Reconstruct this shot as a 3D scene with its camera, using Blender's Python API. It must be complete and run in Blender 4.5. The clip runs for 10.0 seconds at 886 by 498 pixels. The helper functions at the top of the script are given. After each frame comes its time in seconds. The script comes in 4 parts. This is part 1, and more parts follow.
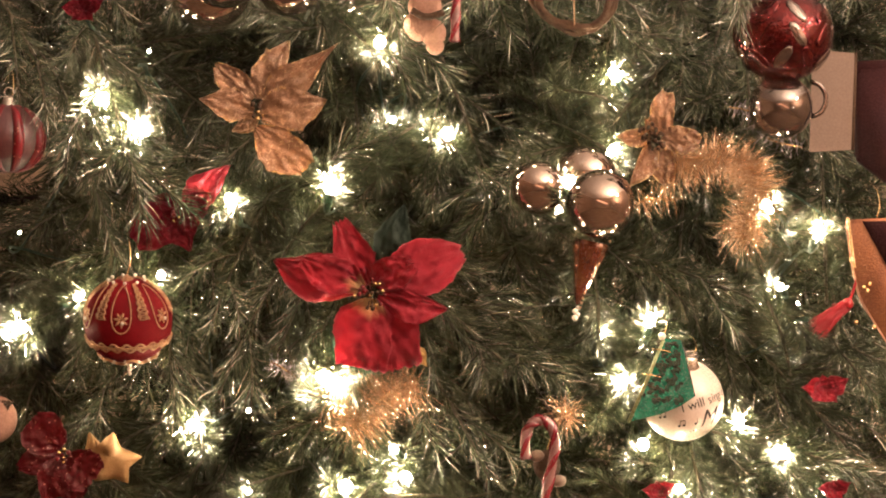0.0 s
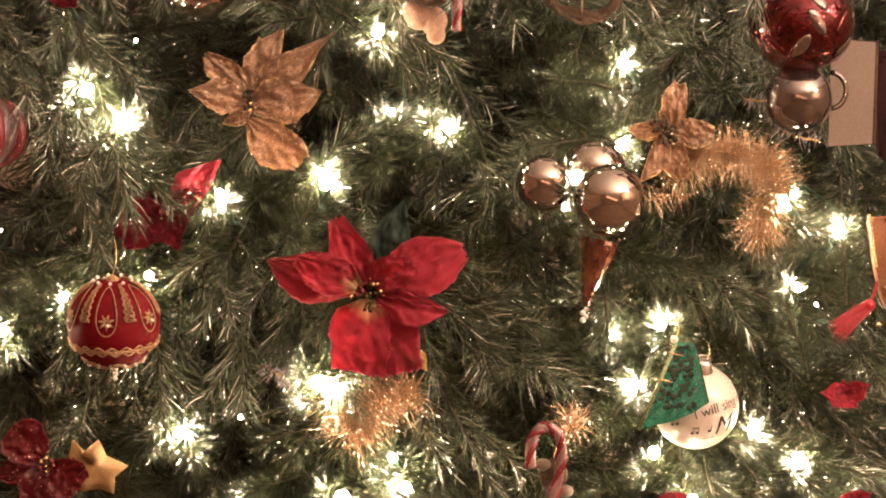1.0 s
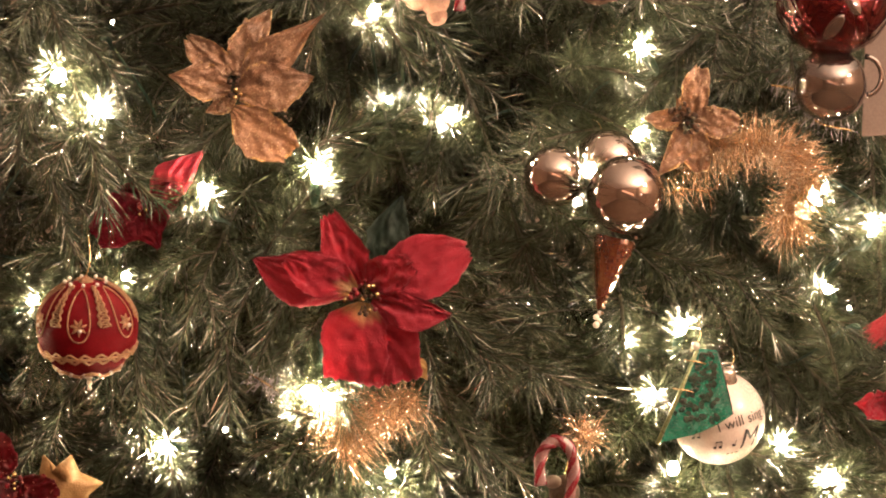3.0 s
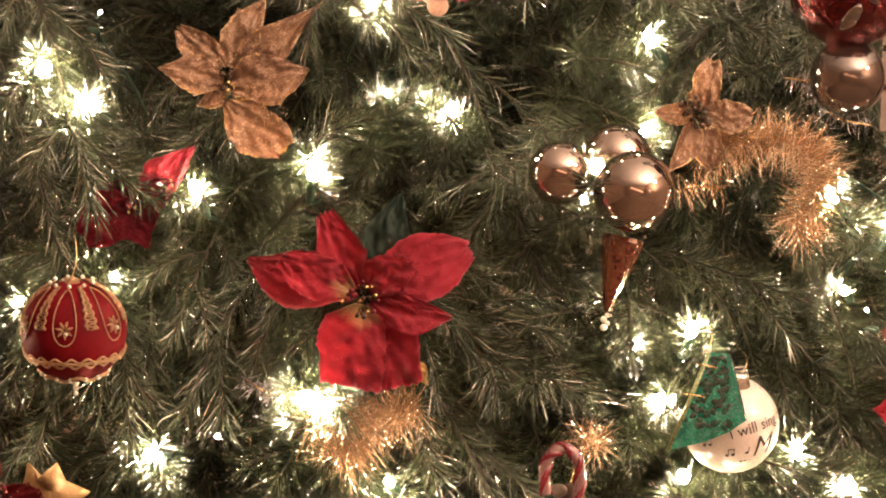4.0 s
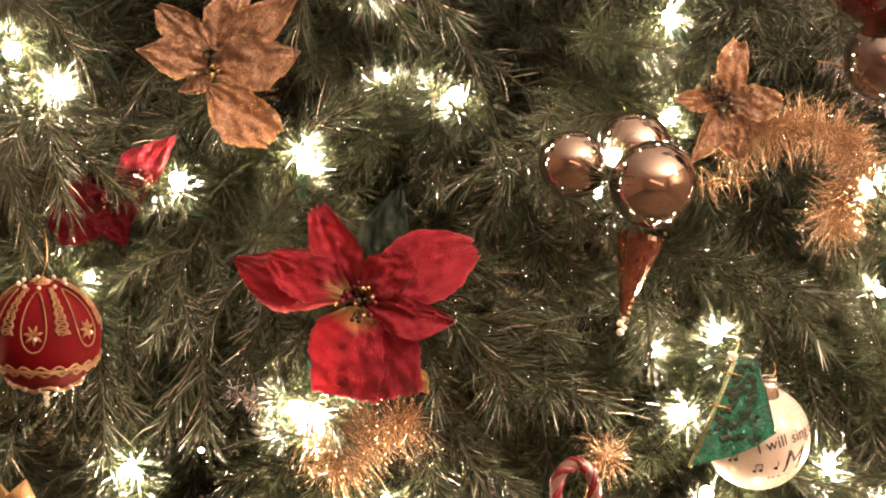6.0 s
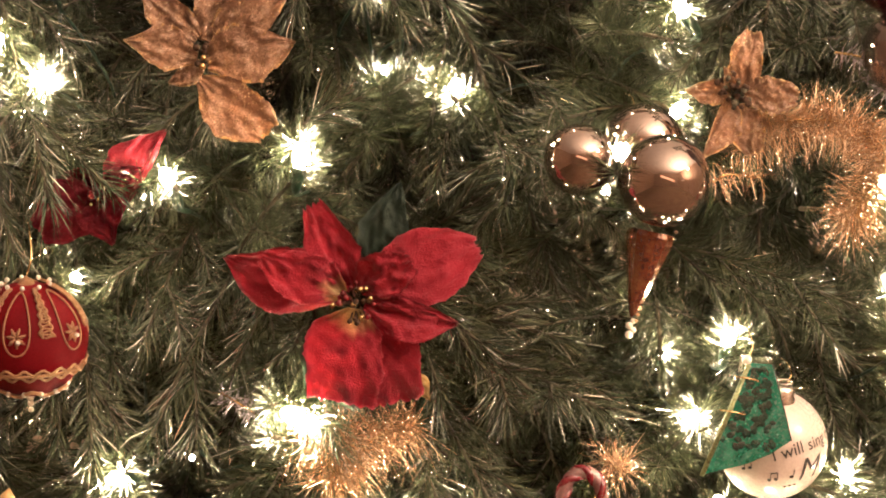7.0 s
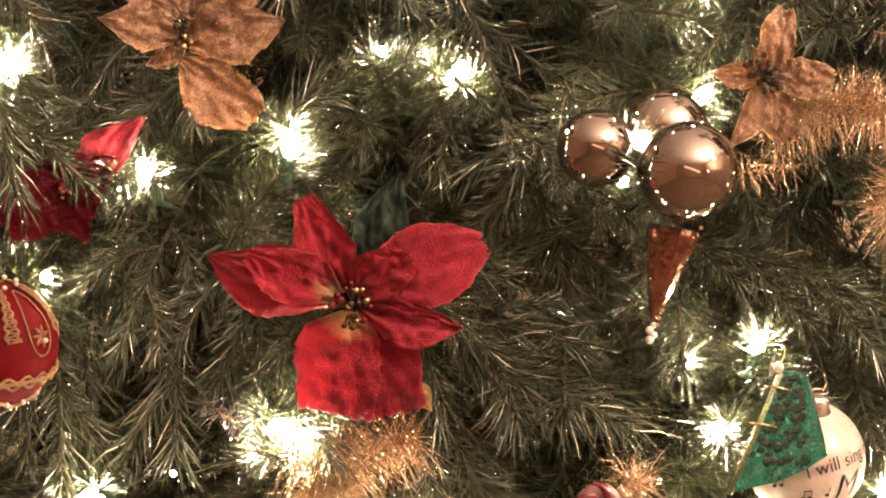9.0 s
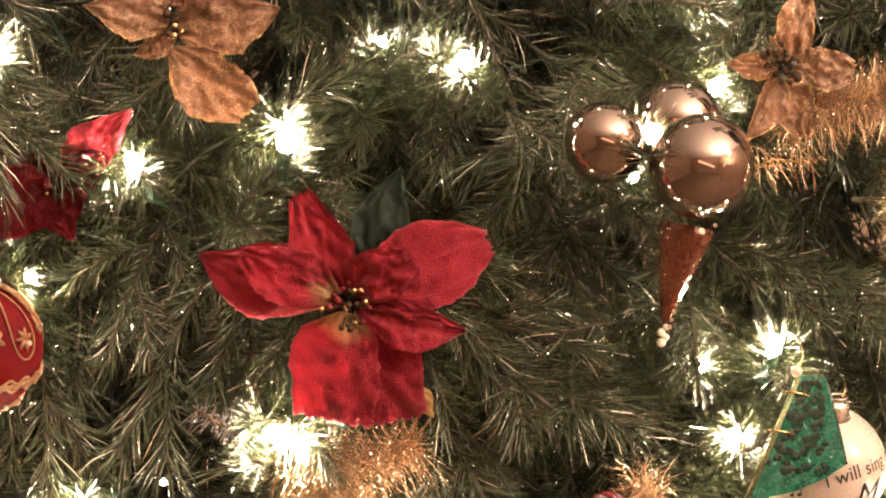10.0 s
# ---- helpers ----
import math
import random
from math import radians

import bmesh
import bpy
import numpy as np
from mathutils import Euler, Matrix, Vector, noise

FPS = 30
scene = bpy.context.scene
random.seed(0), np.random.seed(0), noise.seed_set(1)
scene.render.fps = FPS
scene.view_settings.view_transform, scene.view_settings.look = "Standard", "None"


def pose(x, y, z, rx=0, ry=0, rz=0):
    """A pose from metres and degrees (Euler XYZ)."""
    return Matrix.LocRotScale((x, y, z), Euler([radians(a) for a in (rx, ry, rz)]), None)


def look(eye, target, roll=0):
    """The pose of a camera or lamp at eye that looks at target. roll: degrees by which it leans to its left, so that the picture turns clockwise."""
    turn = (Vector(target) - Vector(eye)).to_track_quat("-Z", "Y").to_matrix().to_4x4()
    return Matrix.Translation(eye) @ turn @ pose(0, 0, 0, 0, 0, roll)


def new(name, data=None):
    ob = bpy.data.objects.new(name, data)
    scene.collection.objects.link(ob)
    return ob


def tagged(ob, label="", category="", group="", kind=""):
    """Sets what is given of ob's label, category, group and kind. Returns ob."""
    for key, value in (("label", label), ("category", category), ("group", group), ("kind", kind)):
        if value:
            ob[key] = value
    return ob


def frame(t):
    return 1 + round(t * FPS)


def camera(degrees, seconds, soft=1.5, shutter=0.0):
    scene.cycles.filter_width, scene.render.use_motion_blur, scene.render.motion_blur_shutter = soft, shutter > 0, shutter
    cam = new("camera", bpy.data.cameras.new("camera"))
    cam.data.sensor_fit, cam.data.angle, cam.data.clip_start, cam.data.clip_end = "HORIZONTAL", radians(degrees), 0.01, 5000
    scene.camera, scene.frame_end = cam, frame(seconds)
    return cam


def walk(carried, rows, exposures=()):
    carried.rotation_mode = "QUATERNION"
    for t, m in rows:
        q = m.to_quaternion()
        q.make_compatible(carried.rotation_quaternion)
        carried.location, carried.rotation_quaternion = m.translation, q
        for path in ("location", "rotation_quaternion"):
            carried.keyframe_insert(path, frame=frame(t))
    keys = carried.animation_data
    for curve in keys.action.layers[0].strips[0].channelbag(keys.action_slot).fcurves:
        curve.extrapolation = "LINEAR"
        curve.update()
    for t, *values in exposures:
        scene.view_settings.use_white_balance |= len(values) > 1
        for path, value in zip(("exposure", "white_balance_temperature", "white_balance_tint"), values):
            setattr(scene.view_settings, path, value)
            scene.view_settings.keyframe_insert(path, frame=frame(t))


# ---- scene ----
# A lit, decorated artificial tree in a living room; the camera glides straight towards one patch of it.
cam = camera(20.0, 10.0, soft=1.9)
MM = 0.000478                # the unit in which small ornaments are drawn
FACE, MID = 2.127, 1.3      # distance of the tree's face from the first eye, height of the patch
PATH = [
    (0.0, 0.0, 0.0, 1.3), (0.5, -0.0006, 0.0522, 1.2992), (1.0, -0.0010, 0.0992, 1.2990),
    (1.5, -0.0012, 0.1395, 1.2988), (2.0, -0.0015, 0.1785, 1.2986), (2.5, -0.0019, 0.2175, 1.2983),
    (4.0, -0.0030, 0.3285, 1.2977), (4.5, -0.0035, 0.3642, 1.2974), (5.0, -0.0039, 0.3996, 1.2970),
    (5.5, -0.0043, 0.4355, 1.2967), (7.0, -0.0055, 0.5382, 1.2957), (7.5, -0.0059, 0.5720, 1.2954),
    (8.0, -0.0065, 0.6055, 1.2950), (8.5, -0.0070, 0.6380, 1.2946), (9.0, -0.0074, 0.6705, 1.2942),
    (9.5, -0.0080, 0.7022, 1.2938), (10.0, -0.0086, 0.7338, 1.2934),
]
walk(cam, [(t, pose(x, y, z, 90, 0, 0)) for t, x, y, z in PATH], exposures=[(0.0, 0.25), (10.0, 0.28)])

# ---- light ----
BULB_POWER, ROOM_POWER, FILL_POWER = 410.0, 33.0, 325.0
world = bpy.data.worlds.new("room_dark")
world.use_nodes = True
world.node_tree.nodes["Background"].inputs[0].default_value = (1.0, 0.8, 0.6, 1)
world.node_tree.nodes["Background"].inputs[1].default_value = 0.02
scene.world = world
KEY = (2.05, 0.95, 2.30)    # a spotlight lamp to the tree's right
spot = bpy.data.lights.new("spot_glow", "AREA")
spot.shape, spot.size, spot.energy, spot.color = "DISK", 0.17, ROOM_POWER, (1.0, 0.79, 0.63)
lamp = new("spot_glow", spot)
lamp.matrix_world = look(KEY, (0.0, FACE, MID))
tagged(lamp, kind="structure")
# soft fill off the ceiling, added to lift the dark needles
bowl = bpy.data.lights.new("fill_glow", "AREA")
bowl.shape, bowl.size, bowl.energy, bowl.color = "DISK", 0.34, FILL_POWER, (1.0, 0.81, 0.65)
uplight = new("fill_glow", bowl)
uplight.matrix_world = look((1.72, 0.25, 1.36), (1.70, 0.27, 2.75))
tagged(uplight, kind="structure")


# ---- materials ----
def mat(name, base, rough=0.6, metal=0.0, second=None, scale=60.0, fine=600.0, amount=0.5, bump=0.15, spec=0.5,
        sheen=0.0, emit=None, power=0.0, alpha=1.0, transmission=0.0, island=0.0, coat=0.0, rough_var=0.1):
    m = bpy.data.materials.new(name)
    m.use_nodes = True
    nt = m.node_tree
    b = nt.nodes["Principled BSDF"]
    link = nt.links.new
    co = nt.nodes.new("ShaderNodeTexCoord")
    big, small = nt.nodes.new("ShaderNodeTexNoise"), nt.nodes.new("ShaderNodeTexNoise")
    big.inputs["Scale"].default_value, small.inputs["Scale"].default_value = scale, fine
    big.inputs["Detail"].default_value = small.inputs["Detail"].default_value = 3
    link(co.outputs["Object"], big.inputs["Vector"])
    link(co.outputs["Object"], small.inputs["Vector"])
    add = nt.nodes.new("ShaderNodeMath")
    add.operation = "ADD"
    link(big.outputs["Fac"], add.inputs[0])
    link(small.outputs["Fac"], add.inputs[1])
    last = add.outputs[0]
    lo, hi = 0.7, 1.3
    if island:
        geo = nt.nodes.new("ShaderNodeNewGeometry")
        mul = nt.nodes.new("ShaderNodeMath")
        mul.operation = "MULTIPLY_ADD"
        mul.inputs[1].default_value = island
        link(geo.outputs["Random Per Island"], mul.inputs[0])
        link(last, mul.inputs[2])
        last, hi = mul.outputs[0], 1.3 + island
    span = nt.nodes.new("ShaderNodeMapRange")
    span.inputs[1].default_value, span.inputs[2].default_value = lo, hi
    link(last, span.inputs[0])
    mix = nt.nodes.new("ShaderNodeMix")
    mix.data_type = "RGBA"
    second = second or tuple(c * (1 - amount) for c in base)
    mix.inputs[6].default_value, mix.inputs[7].default_value = (*base, 1), (*second, 1)
    link(span.outputs[0], mix.inputs[0])
    link(mix.outputs[2], b.inputs["Base Color"])
    rr = nt.nodes.new("ShaderNodeMapRange")
    rr.inputs[1].default_value, rr.inputs[2].default_value = 0.3, 0.7
    rr.inputs[3].default_value, rr.inputs[4].default_value = max(0.0, rough - rough_var), min(1, rough + rough_var)
    link(small.outputs["Fac"], rr.inputs[0])
    link(rr.outputs[0], b.inputs["Roughness"])
    b.inputs["Metallic"].default_value = metal
    b.inputs["Specular IOR Level"].default_value = spec
    b.inputs["Sheen Weight"].default_value = sheen
    b.inputs["Alpha"].default_value = alpha
    b.inputs["Transmission Weight"].default_value = transmission
    b.inputs["Coat Weight"].default_value = coat
    if bump:
        bp = nt.nodes.new("ShaderNodeBump")
        bp.inputs["Strength"].default_value, bp.inputs["Distance"].default_value = bump, 0.002
        link(add.outputs[0], bp.inputs["Height"])
        link(bp.outputs[0], b.inputs["Normal"])
    if emit:
        b.inputs["Emission Color"].default_value = (*emit, 1)
        b.inputs["Emission Strength"].default_value = power
    return m


def glitter(m, scale, share, colour, strength=1.0):
    """Small facets of shiny flakes over a material: more metal and lighter where the flakes lie."""
    nt = m.node_tree
    b = nt.nodes["Principled BSDF"]
    co = nt.nodes.new("ShaderNodeTexCoord")
    vor = nt.nodes.new("ShaderNodeTexVoronoi")
    vor.inputs["Scale"].default_value = scale
    nt.links.new(co.outputs["Object"], vor.inputs["Vector"])
    sep = nt.nodes.new("ShaderNodeSeparateColor")
    nt.links.new(vor.outputs["Color"], sep.inputs[0])
    ramp = nt.nodes.new("ShaderNodeMath")
    ramp.operation, ramp.inputs[1].default_value = "LESS_THAN", share
    nt.links.new(sep.outputs[0], ramp.inputs[0])
    nt.links.new(ramp.outputs[0], b.inputs["Metallic"])
    old = b.inputs["Base Color"].links[0].from_socket
    mix = nt.nodes.new("ShaderNodeMix")
    mix.data_type = "RGBA"
    mix.inputs[7].default_value = (*colour, 1)
    nt.links.new(old, mix.inputs[6])
    nt.links.new(ramp.outputs[0], mix.inputs[0])
    nt.links.new(mix.outputs[2], b.inputs["Base Color"])
    # each flake tilts its own way
    geo = nt.nodes.new("ShaderNodeNewGeometry")
    off = nt.nodes.new("ShaderNodeVectorMath")
    off.operation = "MULTIPLY_ADD"
    off.inputs[1].default_value = (strength,) * 3
    nt.links.new(vor.outputs["Color"], off.inputs[0])
    sub = nt.nodes.new("ShaderNodeVectorMath")
    sub.operation = "SUBTRACT"
    sub.inputs[1].default_value = (0.5 * strength,) * 3
    nt.links.new(geo.outputs["Normal"], sub.inputs[0])
    nt.links.new(sub.outputs[0], off.inputs[2])
    nrm = nt.nodes.new("ShaderNodeVectorMath")
    nrm.operation = "NORMALIZE"
    nt.links.new(off.outputs[0], nrm.inputs[0])
    nt.links.new(nrm.outputs[0], b.inputs["Normal"])
    return m


def pale_base(m, colour):
    """A pale foot to each petal, by how far along it lies."""
    nt = m.node_tree
    b = nt.nodes["Principled BSDF"]
    at = nt.nodes.new("ShaderNodeAttribute")
    at.attribute_name = "along"
    span = nt.nodes.new("ShaderNodeMapRange")
    span.inputs[1].default_value, span.inputs[2].default_value = 0.36, 0.12
    nt.links.new(at.outputs["Fac"], span.inputs[0])
    mix = nt.nodes.new("ShaderNodeMix")
    mix.data_type = "RGBA"
    mix.inputs[7].default_value = (*colour, 1)
    nt.links.new(b.inputs["Base Color"].links[0].from_socket, mix.inputs[6])
    nt.links.new(span.outputs[0], mix.inputs[0])
    nt.links.new(mix.outputs[2], b.inputs["Base Color"])


NEEDLE = mat("needle_pvc", (0.040, 0.058, 0.036), 0.13, second=(0.111, 0.117, 0.067), scale=9, fine=200, island=1.1, bump=0, spec=1.0, rough_var=0.06)
SHINE = mat("clear_film_needle", (0.72, 0.69, 0.62), 0.06, metal=0.9, second=(0.16, 0.17, 0.12), island=0.8, bump=0, rough_var=0.03)
STEM = mat("branch_wire", (0.045, 0.040, 0.022), 0.7, second=(0.09, 0.07, 0.04))
BARK = mat("pole_brown", (0.05, 0.035, 0.02), 0.8)
RED_CLOTH = mat("red_velvet_petal", (0.46, 0.018, 0.045), 0.5, second=(0.36, 0.013, 0.034), scale=60, fine=900, bump=0.7, spec=0.3, sheen=0.25)
pale_base(RED_CLOTH, (0.60, 0.40, 0.20))
# petal red darkened in the colour, for flowers in the branches' shade
RED_SHADE = mat("shaded_red_velvet", (0.17, 0.006, 0.016), 0.65, second=(0.09, 0.003, 0.008), scale=80, bump=0.5, spec=0.2)
RED_DARK = glitter(mat("dark_red_satin", (0.15, 0.005, 0.011), 0.35, second=(0.08, 0.003, 0.006), scale=70, bump=0.4, spec=0.4), 900, 0.02, (0.7, 0.35, 0.30), 0.22)
CREAM = mat("cream_petal_base", (0.72, 0.52, 0.22), 0.7, second=(0.6, 0.35, 0.16))
LEAF = mat("dark_green_leaf", (0.010, 0.026, 0.015), 0.65, second=(0.022, 0.040, 0.024), bump=0.3)
ORGANZA = glitter(mat("gold_organza", (0.47, 0.27, 0.165), 0.34, second=(0.31, 0.17, 0.105), scale=75, bump=0.9, coat=0.4), 1100, 0.05, (0.95, 0.75, 0.52), 0.8)
ORGANZA_EDGE = glitter(mat("gold_glitter_edge", (0.75, 0.45, 0.2), 0.35, metal=0.6), 1100, 0.4, (1.0, 0.75, 0.45), 1.4)
TINSEL = mat("gold_tinsel_foil", (0.86, 0.65, 0.46), 0.20, metal=0.82, second=(0.60, 0.42, 0.28), scale=40, island=0.8, bump=0)
SILVER_TINSEL = mat("silver_tinsel_foil", (0.50, 0.46, 0.48), 0.28, metal=0.9, second=(0.35, 0.3, 0.36), island=0.8, bump=0)
MIRROR = mat("rose_gold_mirror_glass", (0.34, 0.245, 0.205), 0.025, metal=0.95, second=(0.27, 0.195, 0.16), bump=0, rough_var=0.015, coat=1.0, scale=25)
MIRROR_CLEAR = mat("smoky_mirror_glass", (0.27, 0.195, 0.17), 0.03, metal=0.6, second=(0.18, 0.13, 0.115), bump=0.05, rough_var=0.02, coat=1.0, transmission=0.85)
RUBY = mat("ruby_amber_glass", (0.10, 0.012, 0.009), 0.08, metal=0.4, second=(0.15, 0.062, 0.026), scale=120, fine=500, bump=0.35, coat=1.0)
ROD = mat("champagne_rod", (0.34, 0.33, 0.17), 0.3, metal=0.5, second=(0.16, 0.22, 0.11), scale=140, bump=0.3)
RED_GLASS = mat("red_mirror_glass", (0.12, 0.010, 0.010), 0.07, metal=0.8, second=(0.045, 0.005, 0.006), scale=70, fine=260, bump=0.55, rough_var=0.05, coat=0.15)
VELVET = mat("red_velvet_ball", (0.15, 0.004, 0.008), 0.6, second=(0.085, 0.002, 0.004), scale=40, fine=1500, bump=0.2, spec=0.08)
CORD = mat("gold_cord", (0.48, 0.27, 0.15), 0.35, metal=0.6, second=(0.30, 0.16, 0.09), fine=2500, bump=0.6)
GOLD = mat("gold_metal", (0.85, 0.60, 0.30), 0.22, metal=1.0, bump=0.05)
SILVER = mat("silver_cap", (0.70, 0.62, 0.56), 0.22, metal=1.0, fine=1500, bump=0.2)
GOLD_LEAF = mat("gold_brown_leaf", (0.44, 0.28, 0.13), 0.35, metal=0.25, second=(0.32, 0.18, 0.075), bump=0.3)
PEARL = mat("pearl_bead", (0.85, 0.78, 0.68), 0.15, coat=0.5, bump=0)
PORCELAIN = mat("white_glazed_ball", (0.56, 0.455, 0.40), 0.28, second=(0.52, 0.42, 0.365), amount=0.1, scale=25, bump=0.02, coat=0.3)
INK = mat("black_print", (0.03, 0.022, 0.022), 0.6, bump=0)
GREEN_GLASS = glitter(mat("green_glitter_glass", (0.008, 0.15, 0.088), 0.25, second=(0.003, 0.065, 0.042), scale=80, bump=0.5, coat=0.6), 900, 0.07, (0.05, 0.42, 0.30), 0.6)
GREEN_CHIP = mat("dark_green_chip", (0.006, 0.045, 0.03), 0.2, coat=0.6, bump=0.1)
CANE_RED = mat("candy_red", (0.17, 0.012, 0.02), 0.22, coat=0.6, bump=0.05)
CANE_WHITE = mat("candy_white", (0.22, 0.10, 0.10), 0.22, coat=0.6, bump=0.05)
PEACH = mat("peach_felt", (0.30, 0.16, 0.115), 0.85, second=(0.20, 0.10, 0.07), bump=0.4)
TAN = mat("tan_felt", (0.32, 0.115, 0.045), 0.6, second=(0.17, 0.06, 0.03), scale=30, bump=0.35)
BROWN = mat("brown_wicker", (0.070, 0.038, 0.023), 0.85, spec=0.2, second=(0.035, 0.018, 0.011), bump=0.5)
CARD = mat("beige_card", (0.165, 0.11, 0.085), 0.8, second=(0.14, 0.092, 0.072), amount=0.1, scale=12, bump=0.08)
MAROON = mat("maroon_cloth", (0.026, 0.004, 0.005), 0.85, second=(0.014, 0.002, 0.003), scale=25, bump=0.3, spec=0.2)
RED_SILK = mat("red_silk_thread", (0.42, 0.008, 0.020), 0.45, second=(0.28, 0.004, 0.012), bump=0.1)
GREEN_PLASTIC = mat("green_socket", (0.012, 0.045, 0.02), 0.45)
GLOW = mat("lit_bulb", (1, 0.9, 0.75), 0.3, emit=(1.0, 0.80, 0.52), power=BULB_POWER, bump=0)
GLOW_SMALL = mat("dim_lit_bulb", (1, 0.9, 0.75), 0.3, emit=(1.0, 0.83, 0.60), power=BULB_POWER * 0.45, bump=0)
WALL = mat("warm_wall_paint", (0.40, 0.29, 0.21), 0.9, second=(0.36, 0.26, 0.19), scale=2, fine=180, bump=0.08)
CEILING = mat("ceiling_paint", (0.75, 0.70, 0.63), 0.9, amount=0.08, scale=2, fine=120, bump=0.05)
FLOOR = mat("carpet_brown", (0.22, 0.15, 0.10), 0.95, scale=3, fine=400, bump=0.4)
WHITE_PAINT = mat("white_trim_paint", (0.8, 0.77, 0.72), 0.5, amount=0.06, bump=0.03)


# ---- builders ----
def face(x, z, out=0.0):
    """A place on the tree's face, x and z from the middle of the patch, out metres in front of it."""
    k = (FACE - out) / FACE
    return Vector((x * k, FACE - out, MID + z * k))


def thing(name, x, z, out, label, category, group=""):
    ob = new(name)
    ob.location = face(x, z, out)
    ob.empty_display_size = 0.02
    return tagged(ob, label, category, group)


def part(name, bm, material, parent, label="", smooth=True):
    me = bpy.data.meshes.new(name)
    bm.to_mesh(me)
    bm.free()
    return mesh_part(name, me, material, parent, label, smooth)


def mesh_part(name, me, material, parent, label="", smooth=True):
    for m in material if isinstance(material, (list, tuple)) else [material]:
        if m.name not in me.materials:
            me.materials.append(m)
    if smooth:
        me.shade_smooth()
    ob = new(name, me)
    ob.parent = parent
    if label:
        tagged(ob, label)
    return ob


def rounded_ball(r, offset=(0, 0, 0), sx=1.0, sy=1.0, sz=1.0, u=48, v=32):
    bm = bmesh.new()
    bmesh.ops.create_uvsphere(bm, u_segments=u, v_segments=v, radius=r,
                              matrix=Matrix.Translation(offset) @ Matrix.Diagonal((sx, sy, sz, 1)))
    return bm


def lathe(profile, sides=20, axis=None, offset=(0, 0, 0)):
    """Turn (radius, height) pairs round z; axis: the way that z then points."""
    bm = bmesh.new()
    rings = []
    q = Vector(axis).to_track_quat("Z", "X") if axis is not None else None
    for r, h in profile:
        ring = []
        for i in range(sides if r > 1e-6 else 1):
            a = 2 * math.pi * i / sides
            p = Vector((r * math.cos(a), r * math.sin(a), h))
            if q:
                p = q @ p
            ring.append(bm.verts.new(p + Vector(offset)))
        rings.append(ring)
    for a, b in zip(rings, rings[1:]):
        for i in range(sides):
            va, vb = a[i % len(a)], a[(i + 1) % len(a)]
            vc, vd = b[(i + 1) % len(b)], b[i % len(b)]
            loop = list(dict.fromkeys((va, vb, vc, vd)))
            if len(loop) > 2:
                bm.faces.new(loop)
    bmesh.ops.recalc_face_normals(bm, faces=bm.faces)
    return bm


def tube(bm, pts, r, sides=6, close=False):
    pts = [Vector(p) for p in pts]
    n = len(pts)
    rings = []
    side = None
    for i, p in enumerate(pts):
        a, b = (pts[(i - 1) % n], pts[(i + 1) % n]) if close else (pts[max(i - 1, 0)], pts[min(i + 1, n - 1)])
        d = (b - a).normalized()
        if side is None:
            side = d.orthogonal().normalized()
        side = (side - d * side.dot(d)).normalized()
        other = d.cross(side)
        rad = r[i] if isinstance(r, (list, tuple)) else r
        rings.append([bm.verts.new(p + rad * (math.cos(t) * side + math.sin(t) * other))
                      for t in (2 * math.pi * k / sides for k in range(sides))])
    for i in range(n if close else n - 1):
        a, b = rings[i], rings[(i + 1) % n]
        for k in range(sides):
            bm.faces.new((a[k], a[(k + 1) % sides], b[(k + 1) % sides], b[k]))
    if not close:
        bm.faces.new(rings[0][::-1])
        bm.faces.new(rings[-1])
    return bm


def smooth_path(pts, steps=8):
    """A Catmull-Rom curve through points."""
    p = [Vector(q) for q in pts]
    p = [2 * p[0] - p[1]] + p + [2 * p[-1] - p[-2]]
    out = []
    for i in range(1, len(p) - 2):
        for s in range(steps):
            t = s / steps
            out.append(0.5 * (2 * p[i] + (p[i + 1] - p[i - 1]) * t + (2 * p[i - 1] - 5 * p[i] + 4 * p[i + 1] - p[i + 2]) * t * t
                              + (3 * p[i] - p[i - 1] - 3 * p[i + 1] + p[i + 2]) * t ** 3))
    return out + [p[-2]]


